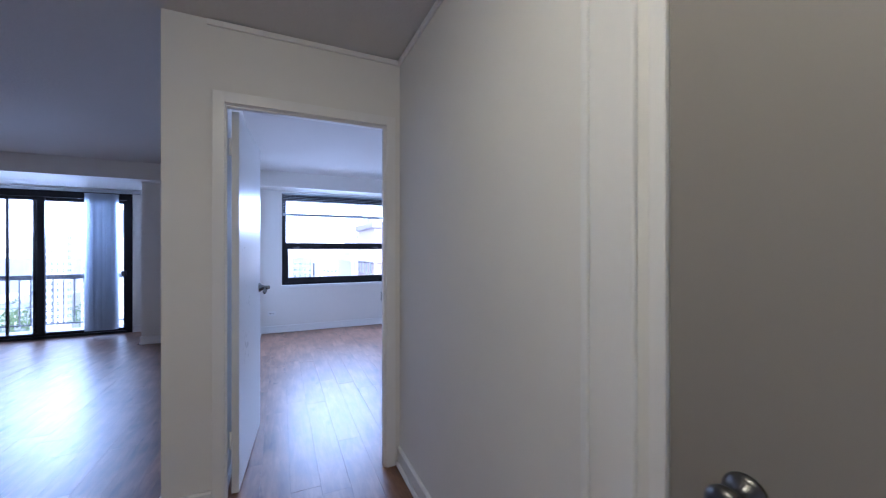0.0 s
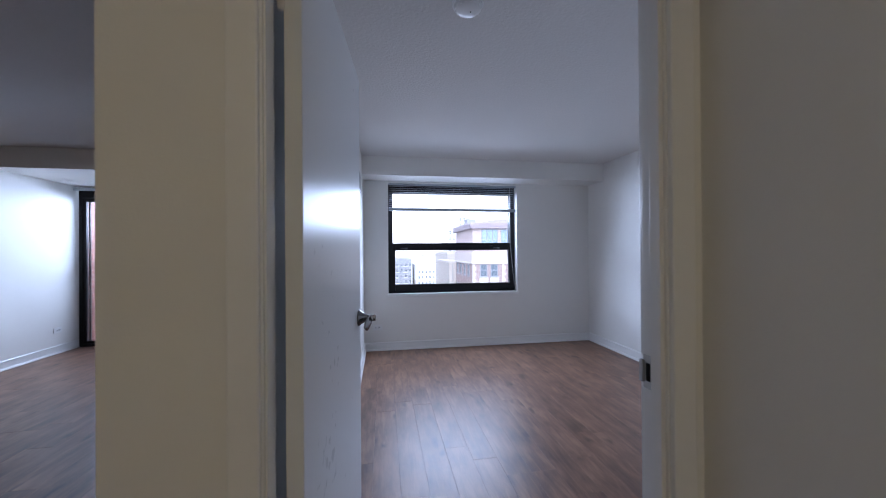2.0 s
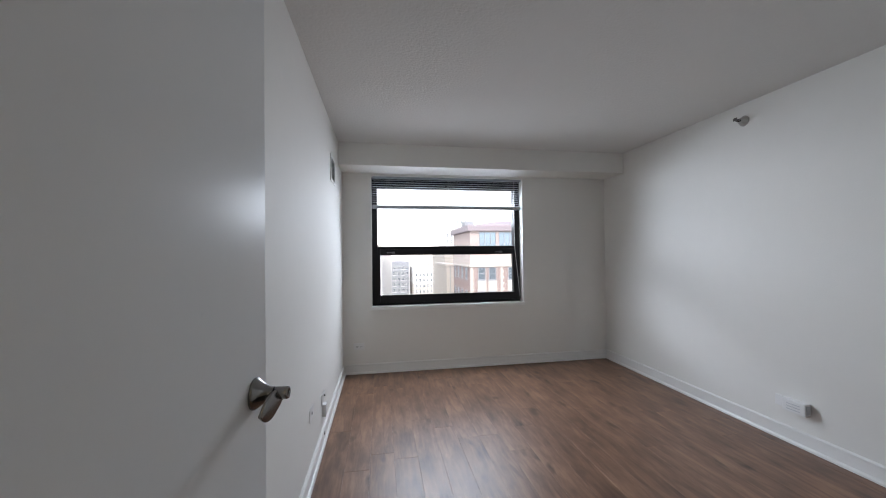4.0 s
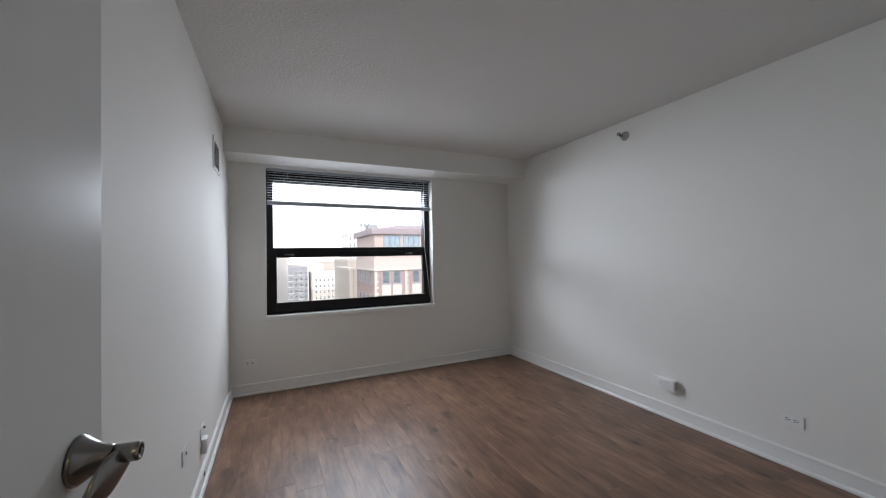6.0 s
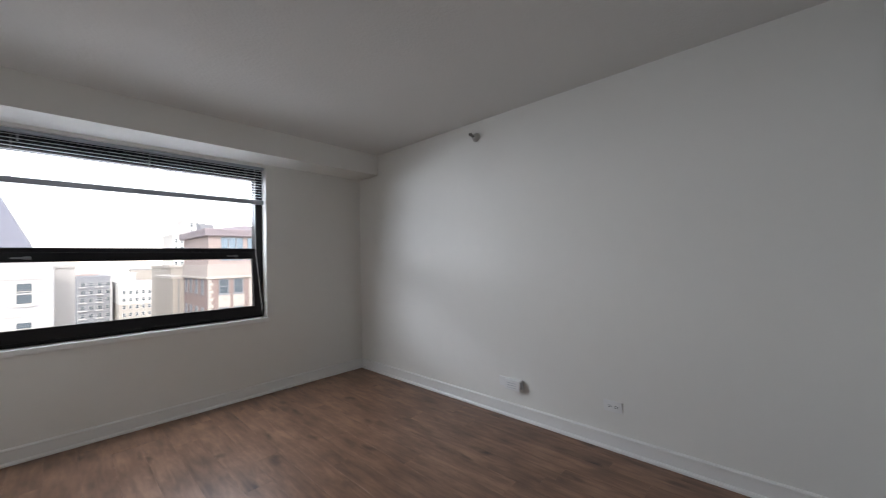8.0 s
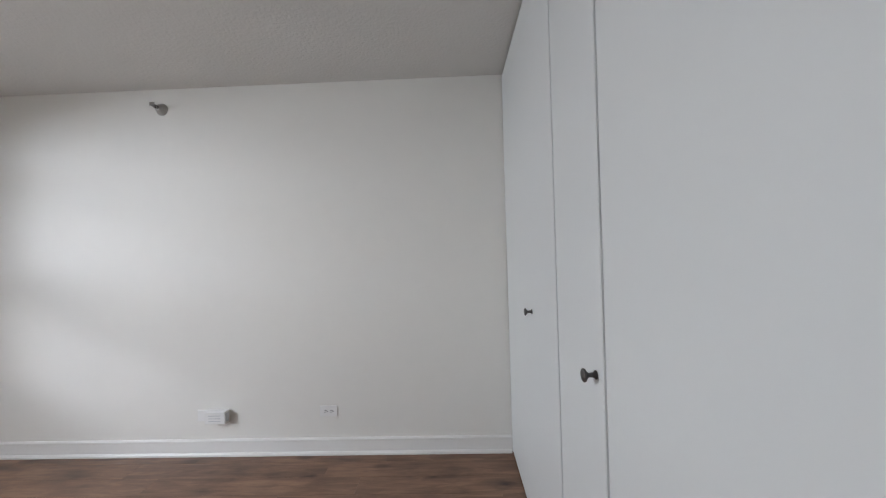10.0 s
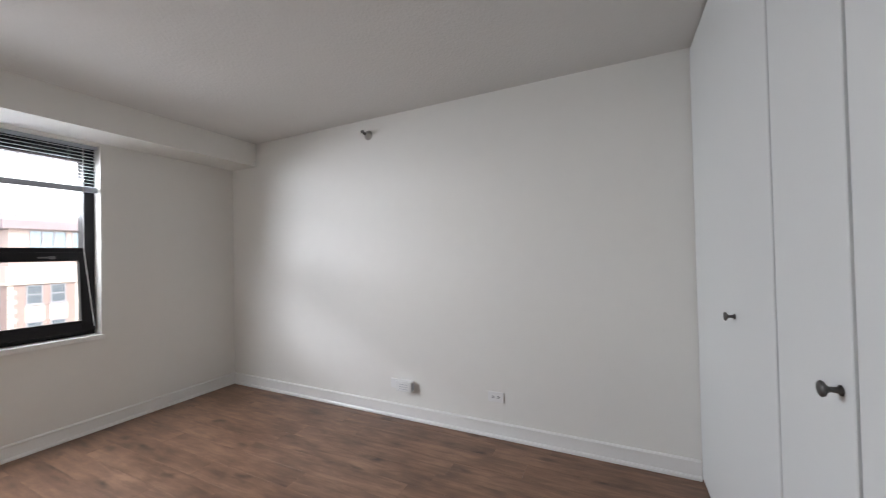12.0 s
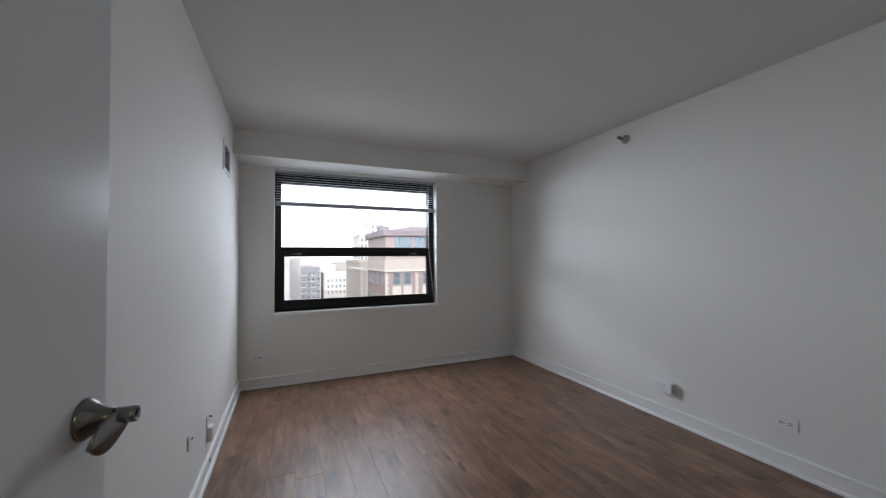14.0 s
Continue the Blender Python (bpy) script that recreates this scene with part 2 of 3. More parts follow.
setting("wall_bay_right", [((-1.72, YF + 0.26, 0), (-1.5, BY + 0.1, H)), ((BX1, BY, 0), (-1.72, BY + 0.1, H))], WALL,
        "off-white return wall beside the balcony doors", "wall")
setting("wall_bay_head", [((BX0, BY, 2.165), (BX1, BY + 0.1, H))], WALL, "off-white wall strip over the balcony doors", "wall")
setting("wall_bay_left", [((-4.42, 5.92, 0), (-4.2, BY + 0.1, H)), ((FARX, 5.92, 0), (-4.42, 6.1, H))], WALL,
        "off-white side wall of the balcony bay", "wall")
setting("soffit_living", [((-4.2, 5.92, SB), (WE, YF, H)), ((-4.2, YF, SB), (-1.72, BY, H))], WALL,
        "boxed soffit over the balcony doors", "soffit")
setting("wall_back", [((FARX, BACK - 0.1, 0), (HALL + 0.1, BACK, H)), ((FARX - 0.1, BACK, 0), (FARX, 6.1, H))], WALL,
        "plain off-white walls closing the living room", "wall")
setting("ceiling", [((FARX - 0.1, BACK - 0.1, H), (XR + 0.2, BY + 0.1, H + 0.15))], CEIL,
        "off-white textured plaster ceiling", "ceiling")
floor = setting("floor", [((FARX - 0.1, BACK - 0.1, -0.2), (HALL + 0.1, BY + 0.1, -0.008)), ((HALL + 0.1, 1.3, -0.2), (XR + 0.2, YF + 0.26, -0.008))], DARK,
                "dark reddish-brown wood plank floor with soft sheen", "floor")


# ---- trims ----
BASE_PROFILE = ((0, 0), (0.026, 0), (0.026, 0.012), (0.020, 0.020), (0.013, 0.022), (0.013, 0.088), (0.017, 0.091),
                (0.017, 0.100), (0.010, 0.107), (0, 0.107))


def baseboard(p, q, normal):
    """A moulded skirting from p to q in plan, its face turned towards normal."""
    d = Vector((q[0] - p[0], q[1] - p[1], 0))
    n, along = Vector((*normal, 0)), d.normalized()
    m = Matrix((n, along, Vector((0, 0, 1)))).transposed().to_4x4()
    m.translation = (p[0] + n.x * 0.001, p[1] + n.y * 0.001, 0.001)
    return tagged(part("baseboard", sweep(bmesh.new(), BASE_PROFILE, d.length, m), TRIM),
                  "white painted moulded baseboard with shoe strip", "baseboard", kind="structure")


for p, q, n in (((XL, YF), (XR, YF), (0, -1)), ((XR, CLOSET + 0.004), (XR, YF - 0.026), (-1, 0)), ((XL, Y1 + 0.02), (XL, YF - 0.026), (1, 0)),
                ((HALL, 0.614), (HALL, Y0), (-1, 0)), ((WE, Y0), (-0.31, Y0), (0, -1)), ((WE, Y0), (WE, YF), (-1, 0)),
                ((-1.72, YF), (WE - 0.026, YF), (0, -1)), ((-2.09, BY), (-1.72, BY), (0, -1)), ((-4.2, 5.92), (-4.2, BY), (1, 0)),
                ((FARX, 5.92), (-4.2, 5.92), (0, -1)), ((-1.72, YF), (-1.72, BY), (-1, 0))):
    baseboard(p, q, n)

raceway = bmesh.new()
box(raceway, (-0.33, Y0 - 0.016, H - 0.034), (HALL - 0.001, Y0 - 0.001, H - 0.006), 0.003)
box(raceway, (HALL - 0.016, BACK, H - 0.034), (HALL - 0.001, Y0 - 0.018, H - 0.006), 0.003)
tagged(part("trim_raceway", raceway, TRIM), "painted cable strip under the hall ceiling", "cable cover", kind="structure")


def door_surround(name, plan, label):
    """Jambs, stops and casings round an opening in a wall. plan maps (across, through, up) to the world."""
    root = thing(name, label, "door frame")
    root["kind"] = "structure"
    def piece(nm, a, b, bevel=0.004, mat=TRIM, lab=""):
        ps = [plan(*a), plan(*b)]
        return block(nm, ps[0], ps[1], mat, root, bevel, lab)
    return root, piece


# bedroom door frame
frame_1, fp = door_surround("door_frame_1", lambda a, t, z: (a, t, z), "white painted door frame with flat casing")
fp("jamb", (DL - 0.02, Y0 - 0.002, 0), (DL, Y1 + 0.002, DH), 0.002)
fp("jamb", (DR, Y0 - 0.002, 0), (DR + 0.02, Y1 + 0.002, DH), 0.002)
fp("head_jamb", (DL - 0.02, Y0 - 0.002, DH), (DR + 0.02, Y1 + 0.002, DH + 0.02), 0.002)
fp("door_stop", (DL, Y0 + 0.005, 0), (DL + 0.004, Y0 + 0.036, DH - 0.011), 0.002)
fp("door_stop", (DR - 0.011, Y0 + 0.005, 0), (DR, Y0 + 0.036, DH - 0.011), 0.002)
fp("door_stop", (DL, Y0 + 0.005, DH - 0.011), (DR, Y0 + 0.036, DH), 0.002)
for ya, yb in ((Y0 - 0.015, Y0 - 0.0005), (Y1 + 0.0005, Y1 + 0.015)):
    left = -0.308 if ya < Y0 else DL - 0.004
    if ya < Y0:
        fp("casing", (left, ya, 0), (DL - 0.004, yb, 2.09))
    fp("casing", (DR + 0.004, ya, 0), (0.630, yb, 2.09))
    fp("head_casing", (left, ya + 0.001, DH + 0.004), (0.630, yb - 0.001, 2.09))
plate = bmesh.new()
box(plate, (DR - 0.0025, Y0 + 0.040, 0.972), (DR - 0.0002, Y1 - 0.002, 1.050), 0.001)
box(plate, (DR - 0.008, Y1 - 0.006, 0.985), (DR - 0.0002, Y1 + 0.006, 1.037), 0.002)
sp = part("strike_plate", plate, WORN, frame_1, "worn steel strike plate")
block("latch_hole", (DR - 0.0035, Y0 + 0.047, 0.990), (DR - 0.0028, Y1 - 0.012, 1.032), DARK, sp)


def lever_handle(parent, m):
    """A flared rose, a neck and a flat drooping lever; local z points out of the door, local x to the lever's tip."""
    rose = lathe(bmesh.new(), ((0.033, 0), (0.033, 0.004), (0.031, 0.007), (0.024, 0.016), (0.0175, 0.026), (0.0145, 0.034), (0.0135, 0.040)), 28, m)
    part("rose", rose, NICKEL, parent, "flared satin nickel rose", True)
    neck = lathe(bmesh.new(), ((0.0130, 0.036), (0.0130, 0.068), (0.0118, 0.0705), (0.0082, 0.0705), (0.0078, 0.066), (0.0005, 0.0655)), 24, m)
    neck_ob = part("neck", neck, NICKEL, parent, smooth=True)
    part("lock_button", lathe(bmesh.new(), ((0.0050, 0.0658), (0.0050, 0.0685), (0.0038, 0.0695), (0.0005, 0.0697)), 16, m), DARK, neck_ob, "dark lock button", True)
    bm = bmesh.new()
    rings = []
    for i in range(15):
        u = i / 14
        cx = -0.004 + 0.056 * u
        half_w = 0.0085 + 0.0185 * math.sin(math.pi * min(1, 0.15 + u * 0.72)) ** 1.5
        if u > 0.72:
            half_w *= math.sqrt(max(0.05, 1 - ((u - 0.72) / 0.29) ** 2))
        half_t = 0.0075 - 0.0032 * u
        cz, cy = 0.051 - 0.019 * u ** 1.1, -0.007 - 0.021 * u ** 0.9
        rings.append([bm.verts.new(m @ Vector((cx, cy + half_w * math.sin(a), cz + half_t * math.cos(a))))
                      for a in [2 * math.pi * k / 14 for k in range(14)]])
    for p, q in zip(rings, rings[1:]):
        for k in range(14):
            bm.faces.new((p[k], p[(k + 1) % 14], q[(k + 1) % 14], q[k]))
    bm.faces.new(rings[0][::-1])
    bm.faces.new(rings[-1])
    part("lever", bm, NICKEL, parent, smooth=True)


# bedroom door leaf, hung on the living room side and open to the wall
HINGE, SWING = Vector((DL + 0.0505, Y1 + 0.012, 0)), -4.6
door_1 = thing("door_1", "white gloss flush door standing open against the wall", "door", pose(HINGE.x, HINGE.y, 0, 0, 0, SWING))
door_1["kind"] = "structure"
leaf = block("door_leaf", (-0.036, 0, 0.012), (0, 0.806, DH - 0.004), DOORPAINT, door_1, 0.0025)
handle = new("door_handle")
handle.parent = door_1
handle["label"] = "satin nickel lever handle"
lever_handle(handle, pose(0.0005, 0.742, 1.022, 0, 0, 0) @ Matrix(((0, 0, 1, 0), (-1, 0, 0, 0), (0, -1, 0, 0), (0, 0, 0, 1))) @ Matrix.Diagonal((1, -1, 1, 1)))
block("latch_plate", (-0.030, 0.8061, 0.97), (-0.006, 0.8075, 1.03), NICKEL, door_1)
for z in (0.25, 1.79):
    hinge = part("hinge", lathe(bmesh.new(), ((0.007, 0), (0.007, 0.09)), 12, pose(-0.040, -0.006, z)), TRIM, door_1, "painted butt hinge", True)

# closed door in the hall wall
frame_2, fp2 = door_surround("door_frame_2", lambda a, t, z: (t, a, z), "off-white painted casing of the hall door")
CA = 0.42
fp2("jamb", (CA, HALL - 0.004, 0), (0.455, HALL + 0.1, 2.05), 0.003)
fp2("jamb", (-0.42, HALL - 0.004, 0), (-0.405, HALL + 0.1, 2.05), 0.003)
fp2("head_jamb", (-0.405, HALL - 0.004, 2.03), (CA, HALL + 0.1, 2.05), 0.003)
fp2("casing", (0.478, HALL - 0.017, 0), (0.592, HALL - 0.0005, 2.10), 0.006)
fp2("backband", (0.5925, HALL - 0.023, 0), (0.612, HALL - 0.0005, 2.12), 0.004)
fp2("casing", (-0.55, HALL - 0.017, 0), (-0.436, HALL - 0.0005, 2.10), 0.006)
fp2("head_casing", (-0.436, HALL - 0.016, 2.062), (0.478, HALL - 0.0005, 2.10), 0.006)
door_2 = thing("door_2", "closed taupe flush hall door with a round knob", "door", pose(HALL, 0, 0))
door_2["kind"] = "structure"
TAUPE = material("taupe_door_paint", (0.29, 0.268, 0.24), 0.5, vary=0.04, grain=1.5, bump=0.05, bump_scale=60)
block("door_leaf", (0.004, -0.402, 0.012), (0.040, CA - 0.003, 2.026), TAUPE, door_2, 0.002)
ROUND_KNOB = ((0.032, 0), (0.032, 0.004), (0.026, 0.010), (0.013, 0.016), (0.011, 0.034), (0.018, 0.040), (0.026, 0.050),
              (0.0275, 0.058), (0.024, 0.066), (0.014, 0.071), (0.004, 0.072))
part("door_knob", lathe(bmesh.new(), ROUND_KNOB, 28, pose(0.004, 0.295, 0.915, 0, -90, 0)), KNOBMETAL, door_2, "satin nickel round knob", True)

# closet doors along the bedroom's inner wall
CABINET_KNOB = ((0.011, 0), (0.011, 0.003), (0.0065, 0.006), (0.0055, 0.018), (0.009, 0.023), (0.0155, 0.027), (0.017, 0.031),
                (0.0145, 0.034), (0.006, 0.036))
for x0, x1, knob in ((1.762, 2.872, 2.15), (1.386, 1.752, 1.43), (0.712, 1.376, None)):
    d = thing("closet_door", "tall white flush closet door reaching the ceiling" + (" with a small nickel knob" if knob else ""),
              "closet door", pose(x0, CLOSET, 0), "closet doors")
    block("door_panel", (0, -0.035, 0.014), (x1 - x0, 0, H - 0.014), CLOSETPAINT, d, 0.006)
    if knob:
        part("knob", lathe(bmesh.new(), CABINET_KNOB, 20, pose(knob - x0, 0.0005, 1.03 if knob > 2 else 1.0, -90, 0, 0)), KNOBMETAL, d, "satin nickel mushroom knob", True)
setting("wall_closet_side", [((0.70, 1.4, 0), (0.71, CLOSET + 0.04, H))], TRIM, "white closet side panel", "panel")
setting("closet_track", [((0.712, CLOSET - 0.035, H - 0.010), (XR - 0.002, CLOSET - 0.008, H - 0.0005))], DARK, "dark strip standing in for the shadow line over the closet doors", "track")


# ---- bedroom window ----
window_1 = thing("window_1", "dark bronze aluminium window with open lower hopper sash", "window", pose(WX0, YF, 0))
window_1["kind"] = "structure"
W = WX1 - WX0
fr = bmesh.new()
FY0, FY1 = 0.10, 0.21
for a, b in (((0, FY0, WZ0), (0.062, FY1, WZ1)), ((W - 0.062, FY0, WZ0), (W, FY1, WZ1)),
             ((0.062, FY0, 2.075), (W - 0.062, FY1, WZ1)), ((0.062, FY0, WZ0), (W - 0.062, FY1, WZ0 + 0.05))):
    box(fr, a, b, 0.004)
part("window_frame", fr, BRONZE, window_1, "dark bronze frame")
block("meeting_rail", (0.062, FY0 + 0.02, 1.306), (W - 0.062, FY1, 1.400), BRONZE, window_1, 0.003)
up = block("pane", (0.062, 0.160, 1.400), (W - 0.062, 0.166, 2.075), GLASS, window_1)
up.visible_shadow = False
sash = new("sash")
sash.parent = window_1
sash["label"] = "lower sash tilted out at its top"
sash.matrix_local = pose(0, 0.055, WZ0 + 0.035, -5.0, 0, 0)
SH = 0.606
sf = bmesh.new()
for a, b in (((0.012, 0, 0), (0.092, 0.045, SH)), ((W - 0.092, 0, 0), (W - 0.012, 0.045, SH)),
             ((0.092, 0, 0), (W - 0.092, 0.045, 0.085)), ((0.092, 0, SH - 0.065), (W - 0.092, 0.045, SH))):
    box(sf, a, b, 0.004)
part("sash_frame", sf, BRONZE, sash)
lo = block("pane", (0.092, 0.02, 0.085), (W - 0.092, 0.026, SH - 0.065), GLASS, sash)
lo.visible_shadow = False
for x in (0.24, W - 0.24):
    hb = bmesh.new()
    box(hb, (x - 0.018, -0.012, SH - 0.05), (x + 0.018, 0.0005, SH - 0.028), 0.003)
    sweep(hb, ((-0.006, -0.005), (0.006, -0.005), (0.004, 0.005), (-0.004, 0.005)), 0.085,
          pose(x + 0.01, -0.018, SH - 0.040, 0, -12, 90))
    part("sash_handle", hb, LATCH, sash, "small grey lever latch")
arm = bmesh.new()
for x in (0.006, W - 0.010):
    sweep(arm, ((-0.002, -0.006), (0.002, -0.006), (0.002, 0.006), (-0.002, 0.006)), 0.34, pose(x + 0.002, 0.115, 1.33, -80, 0, 0))
part("limit_arm", arm, PLASTIC, window_1, "pale metal limit arms")
setting("window_sill", [((WX0 - 0.012, YF - 0.022, WZ0 - 0.036), (WX1 + 0.012, YF + 0.12, WZ0 + 0.002))], TRIM,
        "white painted window sill", "sill", 0.004)

BLIND = material("pale_grey_blind", (0.50, 0.52, 0.54), 0.4, vary=0.03, grain=8)
BLINDRAIL = material("blue_grey_blind_rail", (0.40, 0.435, 0.47), 0.45, vary=0.05, grain=8)
SLAT = material("white_blind_slat", (0.78, 0.79, 0.80), 0.4, vary=0.03, grain=8)
st = SLAT.node_tree
slat_light = st.nodes.new("ShaderNodeBsdfTranslucent")
slat_light.inputs["Color"].default_value = (0.85, 0.86, 0.88, 1)
slat_mix = st.nodes.new("ShaderNodeMixShader")
slat_mix.inputs[0].default_value = 0.75
st.links.new(st.nodes["Principled BSDF"].outputs[0], slat_mix.inputs[1])
st.links.new(slat_light.outputs[0], slat_mix.inputs[2])
st.links.new(slat_mix.outputs[0], st.nodes["Material Output"].inputs["Surface"])
mini_blind = thing("mini_blind", "pale grey aluminium mini blind half raised over the window", "blind", pose(WX0 + 0.006, YF + 0.045, 0))
BW = W - 0.012
block("headrail", (0, -0.020, WZ1 - 0.024), (BW, 0.022, WZ1 - 0.002), BLINDRAIL, mini_blind, 0.003)
slat = bmesh.new()
prof = [(-0.0115, -0.0005), (-0.004, 0.0003), (0, 0.0006), (0.004, 0.0003), (0.0115, -0.0005),
        (0.0115, -0.0008), (0.004, 0.0), (0, 0.0003), (-0.004, 0.0), (-0.0115, -0.0008)]
sweep(slat, prof, BW - 0.008, pose(0.004, 0, 0, 0, 0, -90))
slat_mesh = mesh_of("slat", slat, SLAT)
for i in range(12):
    s = new("slat", slat_mesh)
    s.parent = mini_blind
    s.matrix_local = pose(0, random.uniform(-0.0008, 0.0008), 2.152 - 0.0255 * i, random.uniform(-2, 2), 0, 0)
block("bottom_rail", (0.002, -0.013, 1.826), (BW - 0.002, 0.013, 1.866), BLINDRAIL, mini_blind, 0.004)
for x in (0.16, BW / 2, BW - 0.16):
    c = bmesh.new()
    for y in (-0.0135, 0.0135):
        lathe(c, ((0.0007, 1.85), (0.0007, 2.16)), 6, pose(x, y, 0))
    part("ladder_cord", c, BLIND, mini_blind)
lift = bmesh.new()
for (xa, ya, za), (xb, yb, zb) in (((BW - 0.088, -0.018, 2.165), (BW - 0.084, -0.018, 1.37)), ((BW - 0.084, -0.018, 1.37), (BW - 0.030, -0.030, 0.80))):
    way = Vector((xb - xa, yb - ya, zb - za))
    lathe(lift, ((0.0022, 0), (0.0022, way.length)), 8, Matrix.Translation((xa, ya, za)) @ way.to_track_quat("Z", "Y").to_matrix().to_4x4())
part("lift_cord", lift, PLASTIC, mini_blind, "white lift cord hanging to the sill")
part("tilt_wand", lathe(bmesh.new(), ((0.003, 0), (0.003, 0.055), (0.0015, 0.06)), 8, pose(0.19, -0.024, 2.105)), BLIND, mini_blind)


# ---- small fixtures ----
def duplex_outlet(m, label):
    """A wall plate lying on its side with two receptacles; local z is out of the wall, local x along it."""
    o = thing("wall_outlet", label, "outlet", m, "wall outlets")
    pl = box(bmesh.new(), (-0.0575, -0.035, 0.0003), (0.0575, 0.035, 0.006), 0.002)
    part("cover_plate", pl, PLASTIC, o)
    for x in (-0.0195, 0.0195):
        r = part("receptacle", lathe(bmesh.new(), ((0.0165, 0.006), (0.0165, 0.0075), (0.0155, 0.008)), 20, pose(x, 0, 0)), PLASTIC, o)
        s = bmesh.new()
        for a, b in (((x - 0.008, 0.0038), (x + 0.006, 0.0072)), ((x - 0.008, -0.0072), (x + 0.004, -0.0038)), ((x + 0.008, -0.0028), (x + 0.0135, 0.0028))):
            box(s, (*a, 0.0081), (*b, 0.0086))
        part("slot", s, DARK, r)
    return o


ON_RIGHT = Matrix(((0, 0, -1, 0), (-1, 0, 0, 0), (0, 1, 0, 0), (0, 0, 0, 1)))   # faces -x
ON_LEFT = Matrix(((0, 0, 1, 0), (1, 0, 0, 0), (0, 1, 0, 0), (0, 0, 0, 1)))     # faces +x
ON_FAR = Matrix(((1, 0, 0, 0), (0, 0, -1, 0), (0, 1, 0, 0), (0, 0, 0, 1)))      # faces -y


def at(x, y, z, m):
    return Matrix.Translation((x, y, z)) @ m


duplex_outlet(at(XR, 3.322, 0.281, ON_RIGHT), "white duplex outlet set sideways low on the wall")
duplex_outlet(at(-0.117, YF, 0.300, ON_FAR), "white duplex outlet set sideways under the window wall")
duplex_outlet(at(-4.2, 6.80, 0.300, ON_LEFT), "white duplex outlet set sideways beside the balcony door")

jack = thing("phone_jack_plate", "white wall plate with one dark jack", "wall plate", at(XL, 4.30, 0.385, ON_LEFT))
part("cover_plate", box(bmesh.new(), (-0.0575, -0.035, 0.0003), (0.0575, 0.035, 0.006), 0.002), PLASTIC, jack)
part("jack", box(bmesh.new(), (-0.007, -0.006, 0.006), (0.007, 0.006, 0.0085), 0.001), DARK, jack)
plug = thing("cable_plate", "white cable plate with an adapter hanging below", "wall plate", at(XL, 4.735, 0.305, ON_LEFT))
part("cover_plate", box(bmesh.new(), (-0.0575, -0.035, 0.0003), (0.0575, 0.035, 0.006), 0.002), PLASTIC, plug)
part("jack", lathe(bmesh.new(), ((0.006, 0.006), (0.006, 0.014), (0.003, 0.015)), 12, pose(0.02, 0.01, 0)), DARK, plug)
part("adapter", box(bmesh.new(), (-0.03, -0.125, 0.0005), (0.03, -0.04, 0.028), 0.004), PLASTIC, plug, "pale plastic adapter")
clip = thing("cable_clip", "small dark cable clip on the baseboard", "clip", at(XL + 0.013, 4.70, 0.075, ON_LEFT))
part("clip_body", box(bmesh.new(), (-0.004, -0.014, 0), (0.004, 0.014, 0.006), 0.001), NICKEL, clip)

power_box = thing("surge_box", "white plug-in box on a wall plate above the baseboard", "power box", at(XR, 4.066, 0.266, ON_RIGHT))
part("cover_plate", box(bmesh.new(), (-0.130, -0.036, 0.0003), (-0.058, 0.036, 0.012), 0.002), PLASTIC, power_box)
body = part("body", box(bmesh.new(), (-0.056, -0.040, 0.0005), (0.080, 0.040, 0.052), 0.006), PLASTIC, power_box)
for i in range(3):
    part("vent_slot", box(bmesh.new(), (-0.03, -0.022 + 0.018 * i, 0.0521), (0.05, -0.0185 + 0.018 * i, 0.0530)), VENTGREY, body)
part("side_grille", box(bmesh.new(), (0.0801, -0.028, 0.010), (0.0815, 0.028, 0.044), 0.0005), VENTGREY, body)

sprinkler = thing("sidewall_sprinkler", "chrome sidewall sprinkler head below the ceiling", "sprinkler", at(XR, 4.385, 2.305, ON_RIGHT))
part("escutcheon", lathe(bmesh.new(), ((0.040, 0.0005), (0.040, 0.004), (0.034, 0.010), (0.024, 0.032), (0.017, 0.040), (0.012, 0.041)), 28), WORN, sprinkler, smooth=True)
part("nozzle", lathe(bmesh.new(), ((0.010, 0.040), (0.010, 0.052), (0.013, 0.053), (0.013, 0.058), (0.006, 0.060), (0.003, 0.078)), 16), NICKEL, sprinkler, smooth=True)
fa = bmesh.new()
for s in (-1, 1):
    sweep(fa, ((-0.003, -0.002), (0.003, -0.002), (0.003, 0.002), (-0.003, 0.002)), 0.026, pose(0, s * 0.011, 0.056, 90 + s * 16, 0, 0))
part("frame_arm", fa, NICKEL, sprinkler)
part("deflector", box(bmesh.new(), (-0.016, -0.004, 0.080), (0.016, 0.019, 0.083), 0.001), NICKEL, sprinkler)

smoke = thing("smoke_detector", "round white smoke detector on the ceiling", "smoke detector", pose(0.355, 2.995, H, 180, 0, 0))
part("base", lathe(bmesh.new(), ((0.072, 0.0005), (0.072, 0.012), (0.068, 0.016)), 36), PLASTIC, smoke, smooth=False)
part("cover", lathe(bmesh.new(), ((0.064, 0.016), (0.064, 0.028), (0.052, 0.040), (0.034, 0.045), (0.006, 0.046)), 36), PLASTIC, smoke, smooth=True)
sl = bmesh.new()
for k in range(16):
    box(sl, (0.046, -0.003, 0.030), (0.0605, 0.003, 0.0366))
    bmesh.ops.rotate(sl, verts=sl.verts, matrix=Matrix.Rotation(2 * math.pi / 16, 3, "Z"))
part("smoke_slot", sl, TRIM, smoke)
part("lamp_dot", lathe(bmesh.new(), ((0.004, 0.046), (0.003, 0.048)), 10, pose(0.012, 0.004, 0)), DARK, smoke)

